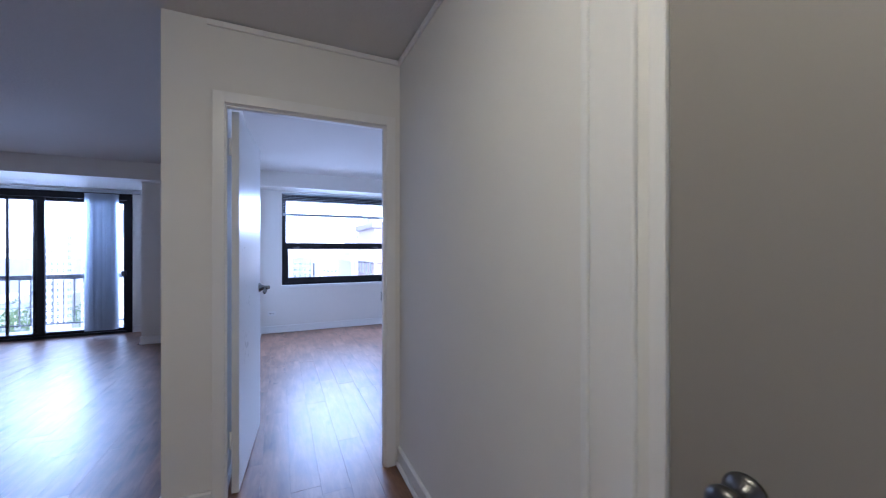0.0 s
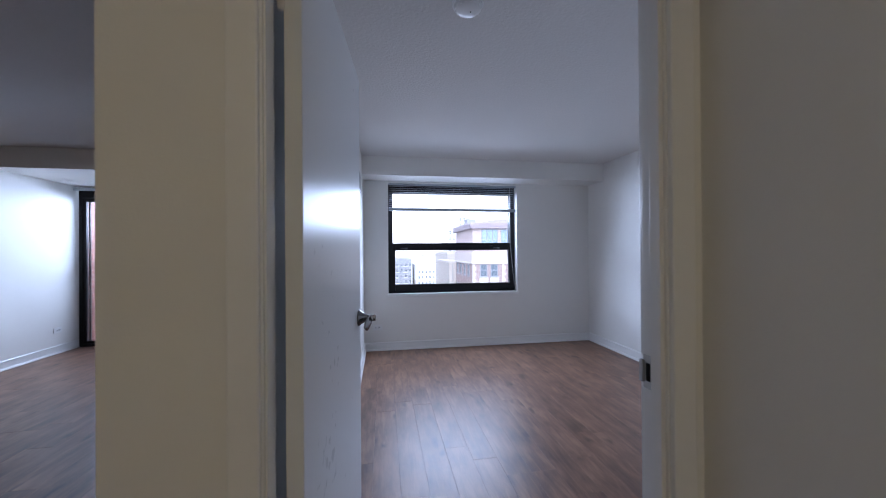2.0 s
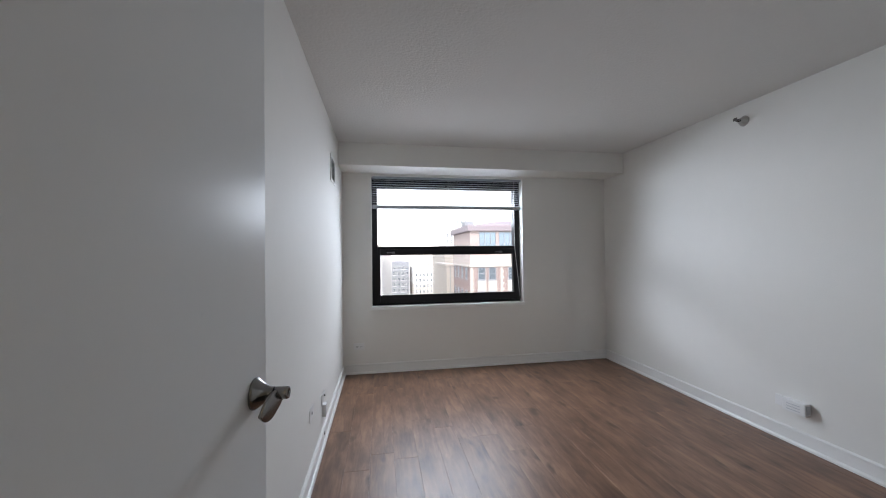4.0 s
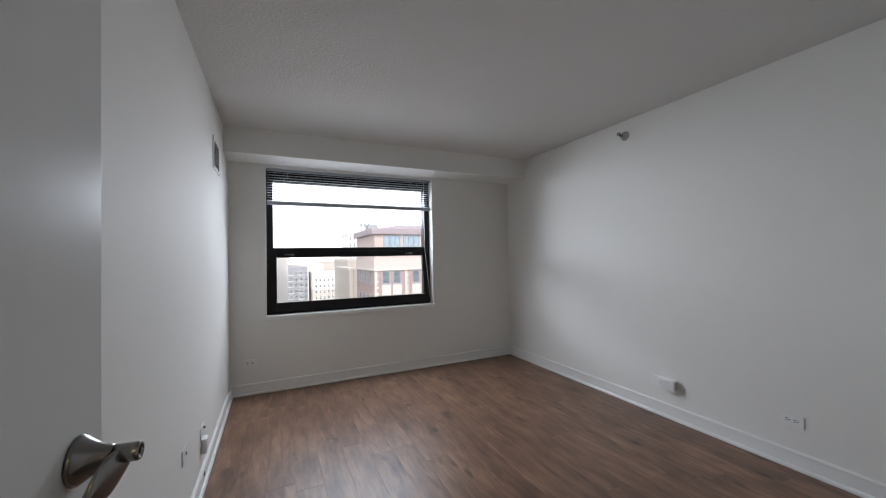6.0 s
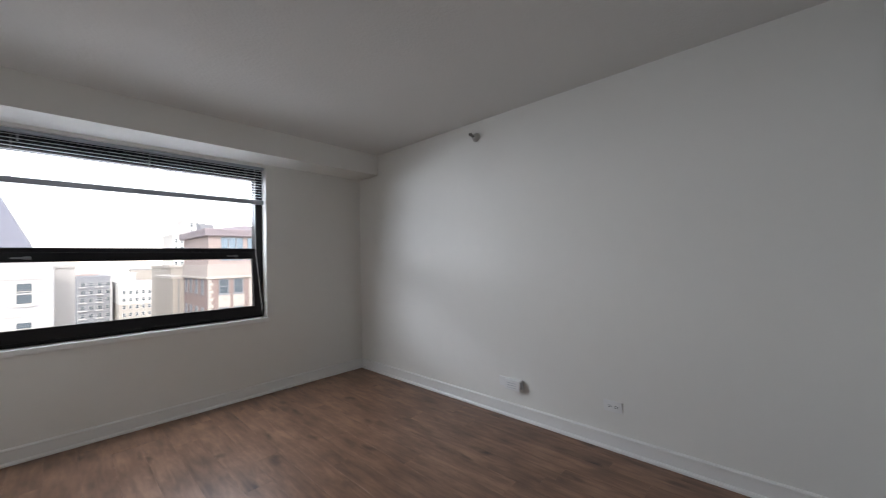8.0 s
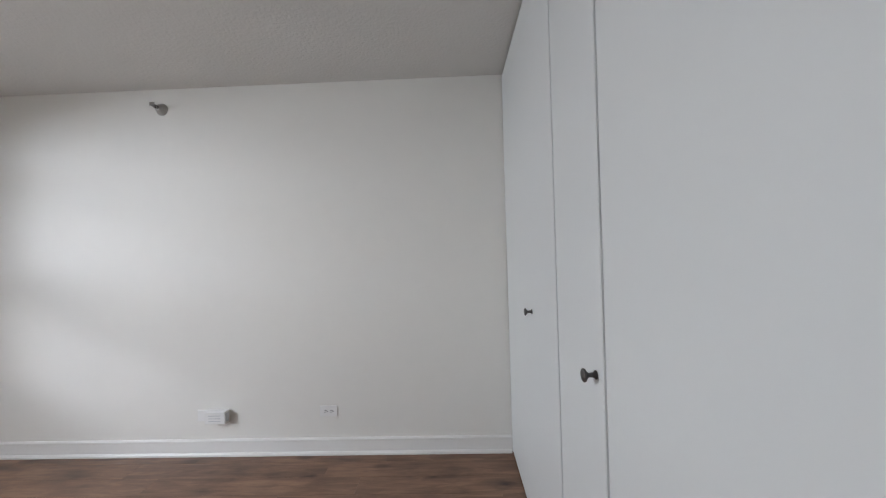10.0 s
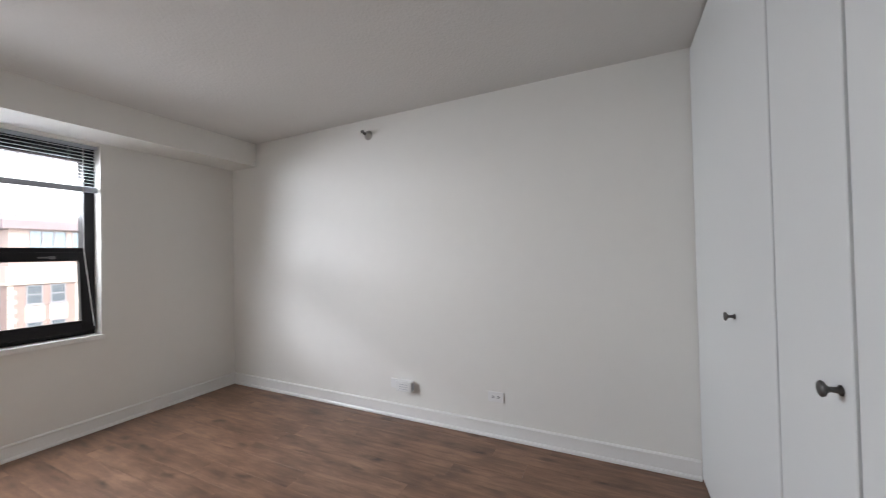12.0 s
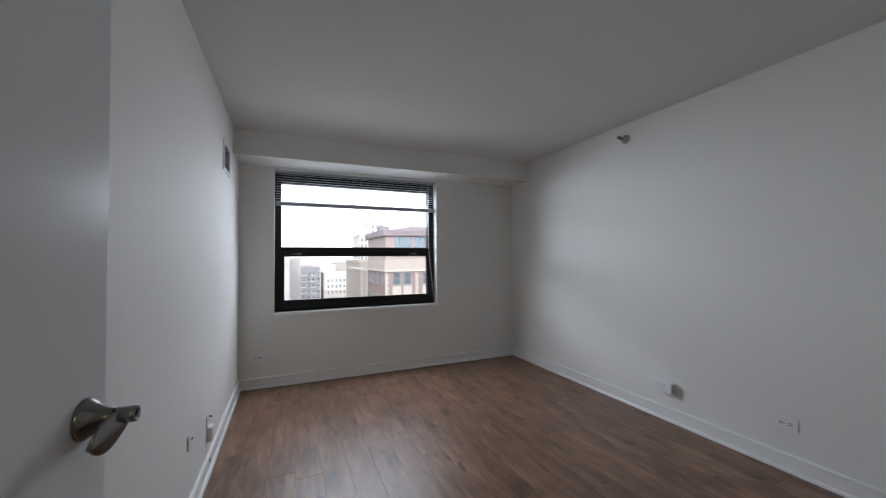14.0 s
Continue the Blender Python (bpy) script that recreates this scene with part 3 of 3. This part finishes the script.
vent = thing("wall_vent", "white metal air grille high on the wall", "air grille", at(XL, 5.345, 2.055, ON_LEFT))
vf = bmesh.new()
for a, b in (((-0.15, -0.115, 0.0004), (-0.122, 0.115, 0.008)), ((0.122, -0.115, 0.0004), (0.15, 0.115, 0.008)),
             ((-0.122, -0.115, 0.0004), (0.122, -0.090, 0.008)), ((-0.122, 0.090, 0.0004), (0.122, 0.115, 0.008))):
    box(vf, a, b, 0.002)
part("grille_frame", vf, TRIM, vent)
part("backing", box(bmesh.new(), (-0.122, -0.090, 0.0002), (0.122, 0.090, 0.0012)), DARK, vent)
vs = mesh_of("louver", box(bmesh.new(), (-0.121, -0.0020, 0.0015), (0.121, 0.0020, 0.0022)), TRIM)
for i in range(7):
    s = new("louver", vs)
    s.parent = vent
    s.matrix_local = pose(0, -0.075 + 0.025 * i, 0)


# ---- living room: balcony doors and vertical blind ----
door_3 = thing("door_3", "dark bronze sliding balcony doors", "sliding door", pose(0, BY, 0))
door_3["kind"] = "structure"
of = bmesh.new()
for a, b in (((BX0, -0.012, 0), (BX0 + 0.040, 0.09, 2.165)), ((BX1 - 0.075, -0.012, 0), (BX1, 0.09, 2.165)),
             ((BX0 + 0.040, -0.012, 2.06), (BX1 - 0.075, 0.09, 2.165)), ((BX0 + 0.040, -0.012, 0), (BX1 - 0.075, 0.09, 0.035))):
    box(of, a, b, 0.003)
part("door_frame", of, BRONZE, door_3)
for x0, x1, y, nm, sl, sr in ((BX0 + 0.042, -3.11, 0.005, "sliding_panel", 0.038, 0.08), (-3.255, BX1 - 0.076, 0.048, "fixed_panel", 0.08, 0.05)):
    pn = bmesh.new()
    for a, b in (((x0, y, 0.036), (x0 + sl, y + 0.036, 2.058)), ((x1 - sr, y, 0.036), (x1, y + 0.036, 2.058)),
                 ((x0 + sl, y, 2.005), (x1 - sr, y + 0.036, 2.058)), ((x0 + sl, y, 0.036), (x1 - sr, y + 0.036, 0.075))):
        box(pn, a, b, 0.002)
    p = part(nm, pn, BRONZE, door_3)
    g = block("pane", (x0 + sl, y + 0.015, 0.075), (x1 - sr, y + 0.020, 2.005), GLASS, p)
    g.visible_shadow = False
block("pull_handle", (BX1 - 0.14, -0.008, 0.88), (BX1 - 0.085, 0.045, 0.96), BRONZE, door_3, 0.006)
block("pull_handle", (BX0 + 0.08, -0.02, 0.95), (BX0 + 0.10, 0.004, 1.12), BRONZE, door_3, 0.005)
scr = bmesh.new()
for a, b in (((-3.56, 0.10, 0.03), (-3.525, 0.118, 2.08)), ((BX0 + 0.042, 0.10, 0.03), (BX0 + 0.064, 0.118, 2.08)),
             ((BX0 + 0.064, 0.10, 2.05), (-3.56, 0.118, 2.08)), ((BX0 + 0.064, 0.10, 0.02), (-3.56, 0.118, 0.05))):
    box(scr, a, b, 0.002)
part("screen_frame", scr, BRONZE, door_3)

VANE = material("blue_grey_vinyl_vane", (0.66, 0.67, 0.69), 0.45, vary=0.04, grain=3, stretch=(1, 1, 0.1))
vt = VANE.node_tree
through_light = vt.nodes.new("ShaderNodeBsdfTranslucent")
through_light.inputs["Color"].default_value = (0.80, 0.83, 0.88, 1)
blend = vt.nodes.new("ShaderNodeMixShader")
blend.inputs[0].default_value = 0.6
vt.links.new(vt.nodes["Principled BSDF"].outputs[0], blend.inputs[1])
vt.links.new(through_light.outputs[0], blend.inputs[2])
vt.links.new(blend.outputs[0], vt.nodes["Material Output"].inputs["Surface"])
vblind = thing("vertical_blind", "pale vinyl vertical blind drawn to one side of the balcony door", "blind", pose(0, BY - 0.07, 0))
block("headrail", (BX0 - 0.01, -0.022, 2.150), (BX1 + 0.12, 0.022, 2.190), BLIND, vblind, 0.004)
vn = bmesh.new()
vp = [(0.044 * math.sin(a), 0.006 * math.cos(2 * a)) for a in [(-1 + k / 4) * math.pi / 2 for k in range(9)]]
pts = vp + [(x, y + 0.001) for x, y in vp[::-1]]
bot = [vn.verts.new((x, y, 0)) for x, y in pts]
top = [vn.verts.new((x, y, 2.06)) for x, y in pts]
for i in range(len(pts)):
    j = (i + 1) % len(pts)
    vn.faces.new((bot[i], bot[j], top[j], top[i]))
vn.faces.new(bot[::-1])
vn.faces.new(top)
vane_mesh = mesh_of("vane", vn, VANE)
for i in range(17):
    v = new("vane", vane_mesh)
    v.parent = vblind
    v.matrix_local = pose(-2.60 + 0.0195 * i, random.uniform(-0.004, 0.004), 0.075, 0, 0, 44 + random.uniform(-16, 16))


# ---- balcony ----
STEEL = material("grey_painted_steel", (0.12, 0.125, 0.14), 0.5, vary=0.1, grain=8)
PANEL = material("grey_screen_panel", (0.085, 0.098, 0.125), 0.95, vary=0.03, grain=2, spec=0.1)
BRICK = material("red_brick", (0.30, 0.115, 0.085), 0.85, vary=0.25, grain=14, bump=0.4, bump_scale=60)
setting("balcony_slab", [((-4.9, BY + 0.1, -0.32), (-0.6, 8.50, -0.10)), ((-4.9, BY + 0.1, 2.32), (-0.6, 8.50, 2.52))], CONCRETE,
        "pale concrete balcony floor and soffit slab", "balcony")
rail = thing("balcony_railing", "grey steel balcony railing with thin pickets", "railing", pose(0, 8.30, 0))
block("top_rail", (-4.16, -0.025, 0.785), (-0.7, 0.025, 0.862), STEEL, rail, 0.006)
block("bottom_rail", (-4.16, -0.012, 0.015), (-0.7, 0.012, 0.040), STEEL, rail, 0.002)
pk = mesh_of("picket", box(bmesh.new(), (-0.008, -0.008, 0.040), (0.008, 0.008, 0.785)), STEEL)
for i in range(25):
    p = new("picket", pk)
    p.parent = rail
    p.location = (-4.06 + 0.1365 * i, 0, 0)
for x in (-4.19, -2.4, -0.72):
    block("post", (x - 0.022, -0.022, -0.10), (x + 0.022, 0.022, 0.785), STEEL, rail, 0.003)
screen = thing("privacy_screen", "flat grey privacy screen clipped to a steel post", "screen", pose(-4.27, 7.545, 0))
block("screen_panel", (-0.012, 0, 0.02), (0.012, 0.715, 1.80), PANEL, screen, 0.003)
for z in (0.10, 0.55, 1.00, 1.40, 1.76):
    block("clip", (-0.02, 0.71, z - 0.02), (0.022, 0.75, z + 0.02), STEEL, screen, 0.003)
block("post", (-0.02, 0.75, -0.10), (0.03, 0.80, 2.32), STEEL, screen, 0.003)
for y in (0.10, 0.34, 0.58):
    block("clip", (-0.02, y, 1.785), (0.02, y + 0.035, 1.825), STEEL, screen, 0.003)
pier = thing("brick_pier", "red brick pier at the balcony's end", "pier", pose(-4.64, BY + 0.105, 0))
block("mortar_core", (0.008, 0.0, -0.095), (0.372, 0.304, 2.318), CONCRETE, pier)
bk = mesh_of("brick", box(bmesh.new(), (0, 0, 0), (0.19, 0.198, 0.056)), BRICK)
half_bk = mesh_of("brick", box(bmesh.new(), (0, 0, 0), (0.19, 0.093, 0.056)), BRICK)
for r in range(36):
    for k in range(2):
        b = new("brick", half_bk if k else bk)
        b.parent = pier
        b.location = (0.19 + random.uniform(-0.001, 0.001), 0.001 + 0.208 * k + (0.0 if r % 2 else 0.004), -0.09 + 0.0668 * r)


# ---- unseen hall light, added behind the walker for the hall's warm tone ----
lamp = thing("ceiling_light", "assumed flush round ceiling light with a frosted diffuser, out of view", "ceiling light", pose(-0.22, 0.15, H, 180, 0, 0))
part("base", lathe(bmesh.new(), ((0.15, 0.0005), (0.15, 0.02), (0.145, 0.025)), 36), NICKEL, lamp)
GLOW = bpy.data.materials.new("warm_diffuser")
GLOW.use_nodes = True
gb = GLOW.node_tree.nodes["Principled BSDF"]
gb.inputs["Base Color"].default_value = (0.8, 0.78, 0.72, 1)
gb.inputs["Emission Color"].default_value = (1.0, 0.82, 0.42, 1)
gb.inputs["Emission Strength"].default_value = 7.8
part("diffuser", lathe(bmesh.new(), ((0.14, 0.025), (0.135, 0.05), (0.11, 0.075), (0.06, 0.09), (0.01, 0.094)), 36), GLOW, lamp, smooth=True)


# ---- the city ----
GROUND = material("city_ground", (0.25, 0.25, 0.24), 0.9, vary=0.35, grain=0.02, fine=0.4)
RED = material("red_brick_facade", (0.30, 0.225, 0.205), 0.85, vary=0.12, grain=0.6, fine=9)
PINK = material("salmon_brick_facade", (0.43, 0.35, 0.325), 0.85, vary=0.1, grain=0.6, fine=9)
STONE = material("cream_stone", (0.54, 0.50, 0.45), 0.8, vary=0.08, grain=0.8, fine=8)
TAN = material("tan_brick_facade", (0.47, 0.43, 0.38), 0.85, vary=0.12, grain=0.4, fine=6)
PALE = material("pale_render_facade", (0.66, 0.64, 0.61), 0.8, vary=0.08, grain=0.3, fine=4)
GREYF = material("grey_panel_facade", (0.27, 0.28, 0.30), 0.7, vary=0.15, grain=0.4, fine=3)
HAZE = material("hazy_concrete_facade", (0.52, 0.52, 0.53), 0.8, vary=0.1, grain=0.4, fine=3)
ROOF = material("purple_grey_metal_roof", (0.33, 0.28, 0.30), 0.6, vary=0.1, grain=0.5, fine=4)
SLATE = material("blue_slate_roof", (0.20, 0.21, 0.26), 0.6, vary=0.15, grain=0.6, fine=5)
CITYGLASS = material("city_window_glass", (0.17, 0.21, 0.24), 0.10, metal=0.45, vary=0.25, grain=0.3, fine=2)
BAND = material("pinkish_cream_stone", (0.48, 0.42, 0.385), 0.8, vary=0.08, grain=0.8, fine=8)
SKYGLASS = material("sky_coloured_glass", (0.17, 0.235, 0.30), 0.10, metal=0.3, vary=0.2, grain=0.5, fine=2)
LEAF = material("spring_foliage", (0.12, 0.17, 0.06), 0.8, vary=0.4, grain=0.2, fine=2)

gm = bmesh.new()
box(gm, (-2500, -2500, -46), (2500, 2500, -45))
tagged(part("ground", gm, GROUND), "hazy grey city ground far below", "ground", kind="structure")


def building(name, label, x0, x1, y0, y1, z, mat, cap=0.4, cap_mat=None, kind="building"):
    """A block of flats from the ground to the height z, with a parapet."""
    b = thing(name, label, kind, pose(x0, y0, 0))
    w, d = x1 - x0, y1 - y0
    block("wall", (0, 0, -45), (w, d, z), mat, b)
    block("roof", (-0.15, -0.15, z), (w + 0.15, d + 0.15, z + cap), cap_mat or mat, b)
    return b


def windows(b, mesh, xs, zs, y=0.0, turn=0):
    for x in xs:
        for z in zs:
            o = new("window", mesh)
            o.parent = b
            o.matrix_local = pose(x, y, z, 0, 0, turn)


def window_mesh(w, h, bar=0.07, sill=True, mat=None, glass=None):
    """A sash window of a far facade: frame and glazing bars round two panes, with a sill."""
    bm = bmesh.new()
    for a, b in (((0, -0.06, 0), (bar, 0.05, h)), ((w - bar, -0.06, 0), (w, 0.05, h)), ((bar, -0.06, 0), (w - bar, 0.05, bar)),
                 ((bar, -0.06, h - bar), (w - bar, 0.05, h)), ((bar, -0.05, h * 0.48), (w - bar, 0.05, h * 0.48 + bar))):
        box(bm, a, b)
    if sill:
        box(bm, (-0.08, -0.14, -0.10), (w + 0.08, 0.02, 0))
    n = len(bm.faces)
    box(bm, (bar, -0.02, bar), (w - bar, 0.03, h - bar))
    me = mesh_of("window", bm, mat or STONE)
    me.materials.append(glass or CITYGLASS)
    for i, f in enumerate(me.polygons):
        f.material_index = 1 if i >= n else 0
    return me


# red brick building with cream stone bands, close by
red = thing("brick_building", "red brick building with cream stone bands and metal cornice", "building", pose(10.2, 42, 0))
block("wall", (0, 0, -45), (24, 9.6, 1.0), RED, red)
block("upper_wall", (0.02, 0.02, 1.0), (23.98, 9.58, 3.82), PINK, red)
block("cornice", (-0.35, -0.35, 3.80), (24.3, 9.9, 4.50), ROOF, red, 0.05)
for k in range(4):
    block("cornice_rib", (-0.39, -0.39, 3.88 + 0.16 * k), (24.34, 9.94, 3.92 + 0.16 * k), ROOF, red)
rf = bmesh.new()
base = [rf.verts.new(p) for p in ((0.5, 0.3, 4.5), (23.5, 0.3, 4.5), (23.5, 9.3, 4.5), (0.5, 9.3, 4.5))]
ridge = [rf.verts.new(p) for p in ((4.2, 3.6, 5.25), (21, 3.6, 5.25), (21, 6.0, 5.25), (4.2, 6.0, 5.25))]
for i in range(4):
    rf.faces.new((base[i], base[(i + 1) % 4], ridge[(i + 1) % 4], ridge[i]))
rf.faces.new(ridge)
rf.faces.new(base[::-1])
part("roof", rf, ROOF, red)
block("stone_band", (-0.12, -0.12, -0.25), (24.1, 9.7, 1.08), BAND, red, 0.03)
block("stone_string", (-0.2, -0.2, -0.30), (24.2, 9.8, -0.10), STONE, red, 0.03)
qn = mesh_of("quoin", box(bmesh.new(), (0, -0.05, 0), (0.42, 0.2, 0.30)), STONE)
qs = mesh_of("quoin", box(bmesh.new(), (0, -0.05, 0), (0.26, 0.2, 0.30)), STONE)
for x in (-0.02, 3.55, 7.15, 10.75):
    for i in range(22):
        q = new("quoin", qn if i % 2 else qs)
        q.parent = red
        q.location = (x, 0, -0.66 - 0.34 * i)
w1 = window_mesh(0.88, 1.44, 0.08, True, GREYF)
roundel = bmesh.new()
box(roundel, (-0.06, -0.07, 0), (0.98, 0.05, 1.16), 0.02)
lathe(roundel, ((0.33, 0), (0.33, 0.05), (0.24, 0.05), (0.20, 0.02), (0.08, 0.02)), 20, pose(0.45, -0.07, 0.58, 90, 0, 0))
panel_mesh = mesh_of("stone_panel", roundel, STONE)
bays = [0.86 + 3.6 * k + d for k in range(5) for d in (0, 1.28)]
windows(red, w1, bays, [-1.80 - 2.75 * k for k in range(4)])
for x in bays:
    for k in range(4):
        o = new("stone_panel", panel_mesh)
        o.parent = red
        o.location = (x, 0, -3.08 - 2.75 * k)
w2 = window_mesh(0.66, 2.30, 0.06, False, GREYF, SKYGLASS)
windows(red, w2, [1.05 + 2.36 * g + 0.67 * k for g in range(9) for k in range(3)], [1.42], 0.02)
for y in (2.4, 4.6, 6.8, 8.8):
    for z in (-1.80, -4.55, -7.30):
        o = new("window", w1)
        o.parent = red
        o.matrix_local = pose(0, y, z, 0, 0, -90)
block("roof_plant", (0.9, 6.6, 4.5), (2.2, 8.2, 5.5), GREYF, red, 0.03)

# beige neighbour with a steep slate roof
beige = thing("stone_building", "beige stone building with a steep slate roof", "building", pose(-16, 45, 0))
block("wall", (0, 0, -45), (16.27, 14, 2.2), HAZE, beige)
mr = bmesh.new()
a = [mr.verts.new(p) for p in ((0.2, 0.1, 2.2), (15.25, 0.1, 2.2), (15.25, 13.9, 2.2), (0.2, 13.9, 2.2))]
b = [mr.verts.new(p) for p in ((3.2, 3.2, 9.0), (12.35, 3.2, 9.0), (12.35, 10.9, 9.0), (3.2, 10.9, 9.0))]
for i in range(4):
    mr.faces.new((a[i], a[(i + 1) % 4], b[(i + 1) % 4], b[i]))
mr.faces.new(b)
mr.faces.new(a[::-1])
part("roof", mr, SLATE, beige)
block("eaves", (-0.1, -0.15, 2.15), (16.35, 14.1, 2.42), STONE, beige, 0.04)
for k in range(12):
    block("string_course", (-0.04, -0.05, 1.2 - 0.95 * k), (16.31, 0.2, 1.26 - 0.95 * k), STONE, beige)
w3 = window_mesh(0.95, 1.75, 0.08, True, PALE)
windows(beige, w3, [14.25 - 2.3 * k for k in range(6)], [-1.72 - 3.0 * k for k in range(4)])

white_block = building("pale_building", "pale rendered apartment block with a flat roof", -3.0, 1.9, 62, 80, 1.0, PALE)
tanb = building("tan_building", "tan brick building with a blank side wall", 9.8, 10.9, 55, 66, -0.6, TAN, 0.3, STONE)
block("downpipe", (0.5, -0.08, -45), (0.6, 0, -0.6), GREYF, tanb)
tanc = building("tan_building", "taller tan brick building behind", 12.2, 14.5, 70, 86, 0.6, TAN, 0.4, STONE)
windows(tanc, window_mesh(0.8, 1.3, 0.08, True, PALE), [0.2, 1.2], [-2.2 - 2.8 * k for k in range(4)])
w4 = window_mesh(1.5, 1.6, 0.10, False, PALE)
grey = building("grey_apartments", "grey apartment tower with rows of balconies", 5.8, 15.2, 200, 220, -4.1, GREYF, 0.8)
windows(grey, w4, [0.8 + 2.4 * k for k in range(4)], [-7.2 - 3.05 * k for k in range(9)])
for k in range(9):
    block("balcony", (0.2, -1.2, -7.6 - 3.05 * k), (2.8, 0, -7.35 - 3.05 * k), PALE, grey)
    block("balcony", (5.0, -1.2, -7.6 - 3.05 * k), (7.4, 0, -7.35 - 3.05 * k), PALE, grey)
brickb = building("pale_brick_block", "pale topped tan brick apartment block", 17, 29.5, 190, 215, -6.9, TAN, 0.8, PALE)
block("upper_storeys", (-0.05, -0.05, -14.5), (12.55, 24, -6.9), PALE, brickb)
w5 = window_mesh(1.1, 1.5, 0.12, False, PALE)
windows(brickb, w5, [0.9 + 1.95 * k for k in range(6)], [-10.6 - 2.9 * k for k in range(8)], -0.06)
for nm, lab, x0, x1, y0, z, mt in (("far_tower", "pale concrete tower with many windows", 21.5, 25.4, 120, 8.6, PALE),
                                   ("far_tower", "tall pale tower behind the brick building", 25.4, 29.4, 122, 13.2, PALE),
                                   ("far_tower", "pale apartment tower beyond the park", -68.2, -66.6, 150, 5.8, HAZE),
                                   ("far_tower", "wide pale apartment tower beyond the park", -66.4, -61.0, 152, 6.2, PALE),
                                   ("far_tower", "second pale apartment tower beyond the park", -59.0, -54.0, 156, 6.6, HAZE),
                                   ("far_tower", "slim pale tower beyond the park", -82, -80.2, 150, 9.2, HAZE)):
    tw = building(nm, lab, x0, x1, y0, y0 + (3.2 if x0 < 0 else 14), z, mt, 0.6)
    n = max(2, int((x1 - x0) / 1.15))
    pitch = (x1 - x0) / n
    windows(tw, window_mesh(pitch * 0.6, 1.3, 0.1, False, PALE), [pitch * (k + 0.2) for k in range(n)], [z - 2.0 - 2.05 * k for k in range(14)])
    if x0 < 0:
        side = window_mesh(0.8, 1.1, 0.1, False, PALE)
        for y in (0.5, 1.9):
            for k in range(14):
                o = new("window", side)
                o.parent = tw
                o.matrix_local = pose(x1 - x0, y, z - 2.0 - 2.05 * k, 0, 0, 90)
rng = random.Random(7)
w6 = window_mesh(1.7, 1.7, 0.15, False, PALE)
for i in range(46):
    x, y = rng.uniform(-210, 200), rng.uniform(230, 520)
    park = -1.1 < x / y < -0.28
    w, d = rng.uniform(10, 28), rng.uniform(10, 25)
    tone = rng.choice((PALE, PALE, PINK, TAN, STONE))
    hb = building("city_block", "far hazy city block with a flat roof", x, x + w, y, y + d, rng.uniform(-37, -24) if park else rng.uniform(-30, -2) + (14 if i % 9 == 0 else 0), tone, 1.0,
                  rng.choice((PALE, GREYF)))
    if -0.06 < x / y < 0.32:
        top = hb.children[1].data.vertices[0].co.z
        windows(hb, w6, [1.0 + 3.4 * k for k in range(int((w - 1) / 3.4))], [top - 3.0 - 3.1 * k for k in range(6)])

trees = bmesh.new()
for i in range(300):
    cy = rng.uniform(70, 330)
    cx = cy * rng.uniform(-0.95, -0.3)
    hgt, rad = rng.uniform(10, 19), rng.uniform(3.5, 6)
    lathe(trees, ((0.35, -45), (0.2, -45 + hgt * 0.6), (0.05, -45 + hgt * 0.9)), 5, pose(cx, cy, 0))
    for k in range(60):
        d = Vector((rng.gauss(0, 1), rng.gauss(0, 1), rng.gauss(0, 0.8))).normalized() * rad * rng.uniform(0.45, 1.05)
        c = Vector((cx, cy, -45 + hgt * 0.72)) + d
        s = rng.uniform(0.35, 0.9)
        vs3 = [trees.verts.new(c + Vector((rng.uniform(-s, s), rng.uniform(-s, s), rng.uniform(-s, s)))) for _ in range(4)]
        for q in ((0, 1, 2), (0, 2, 3), (0, 1, 3), (1, 2, 3)):
            trees.faces.new([vs3[j] for j in q])
me = bpy.data.meshes.new("park_trees")
trees.to_mesh(me)
trees.free()
me.materials.append(LEAF)
tagged(new("park_trees", me), "fresh green park trees far below", "trees", kind="stuff")


# ---- floor planks, last ----
PW, PL, GAP = 0.152, 1.22, 0.0004


@functools.lru_cache(None)
def plank_mesh(length):
    bm = bmesh.new()
    w, c = PW - GAP, 0.0005
    rings = [[bm.verts.new(p) for p in ((i, i, z), (w - i, i, z), (w - i, length - GAP - i, z), (i, length - GAP - i, z))]
             for i, z in ((0, -0.007), (0, -0.0003), (c, 0))]
    for p, q in zip(rings, rings[1:]):
        for k in range(4):
            bm.faces.new((p[k], p[(k + 1) % 4], q[(k + 1) % 4], q[k]))
    bm.faces.new(rings[-1])
    return mesh_of("plank", bm, PLANK)


rest = bmesh.new()
prng = random.Random(3)
n0 = int((FARX + 0.02) / PW)
for i in range(n0, int(XR / PW) + 1):
    x = i * PW + 0.05
    start = BACK if x < HALL + 0.04 else 1.42
    y, first = start, prng.uniform(0.25, PL)
    stop = YF if x > -1.8 else (BY - 0.002 if x > -4.3 else 5.9)
    while y < stop - 0.02:
        ln = min(first if y == start else PL, stop - y)
        if x + PW < XR + 0.15:
            if x < -4.5 or y + ln < -0.1:
                box(rest, (x, y, -0.007), (x + PW - GAP, y + ln - GAP, -0.0002))
            else:
                p = new("plank", plank_mesh(round(ln, 3)))
                p.parent = floor
                p.matrix_local = pose(x, y, 0, prng.uniform(-0.02, 0.02), prng.uniform(-0.16, 0.16), 0)
        y += ln
tagged(part("far_planks", rest, PLANK, floor), kind="stuff")
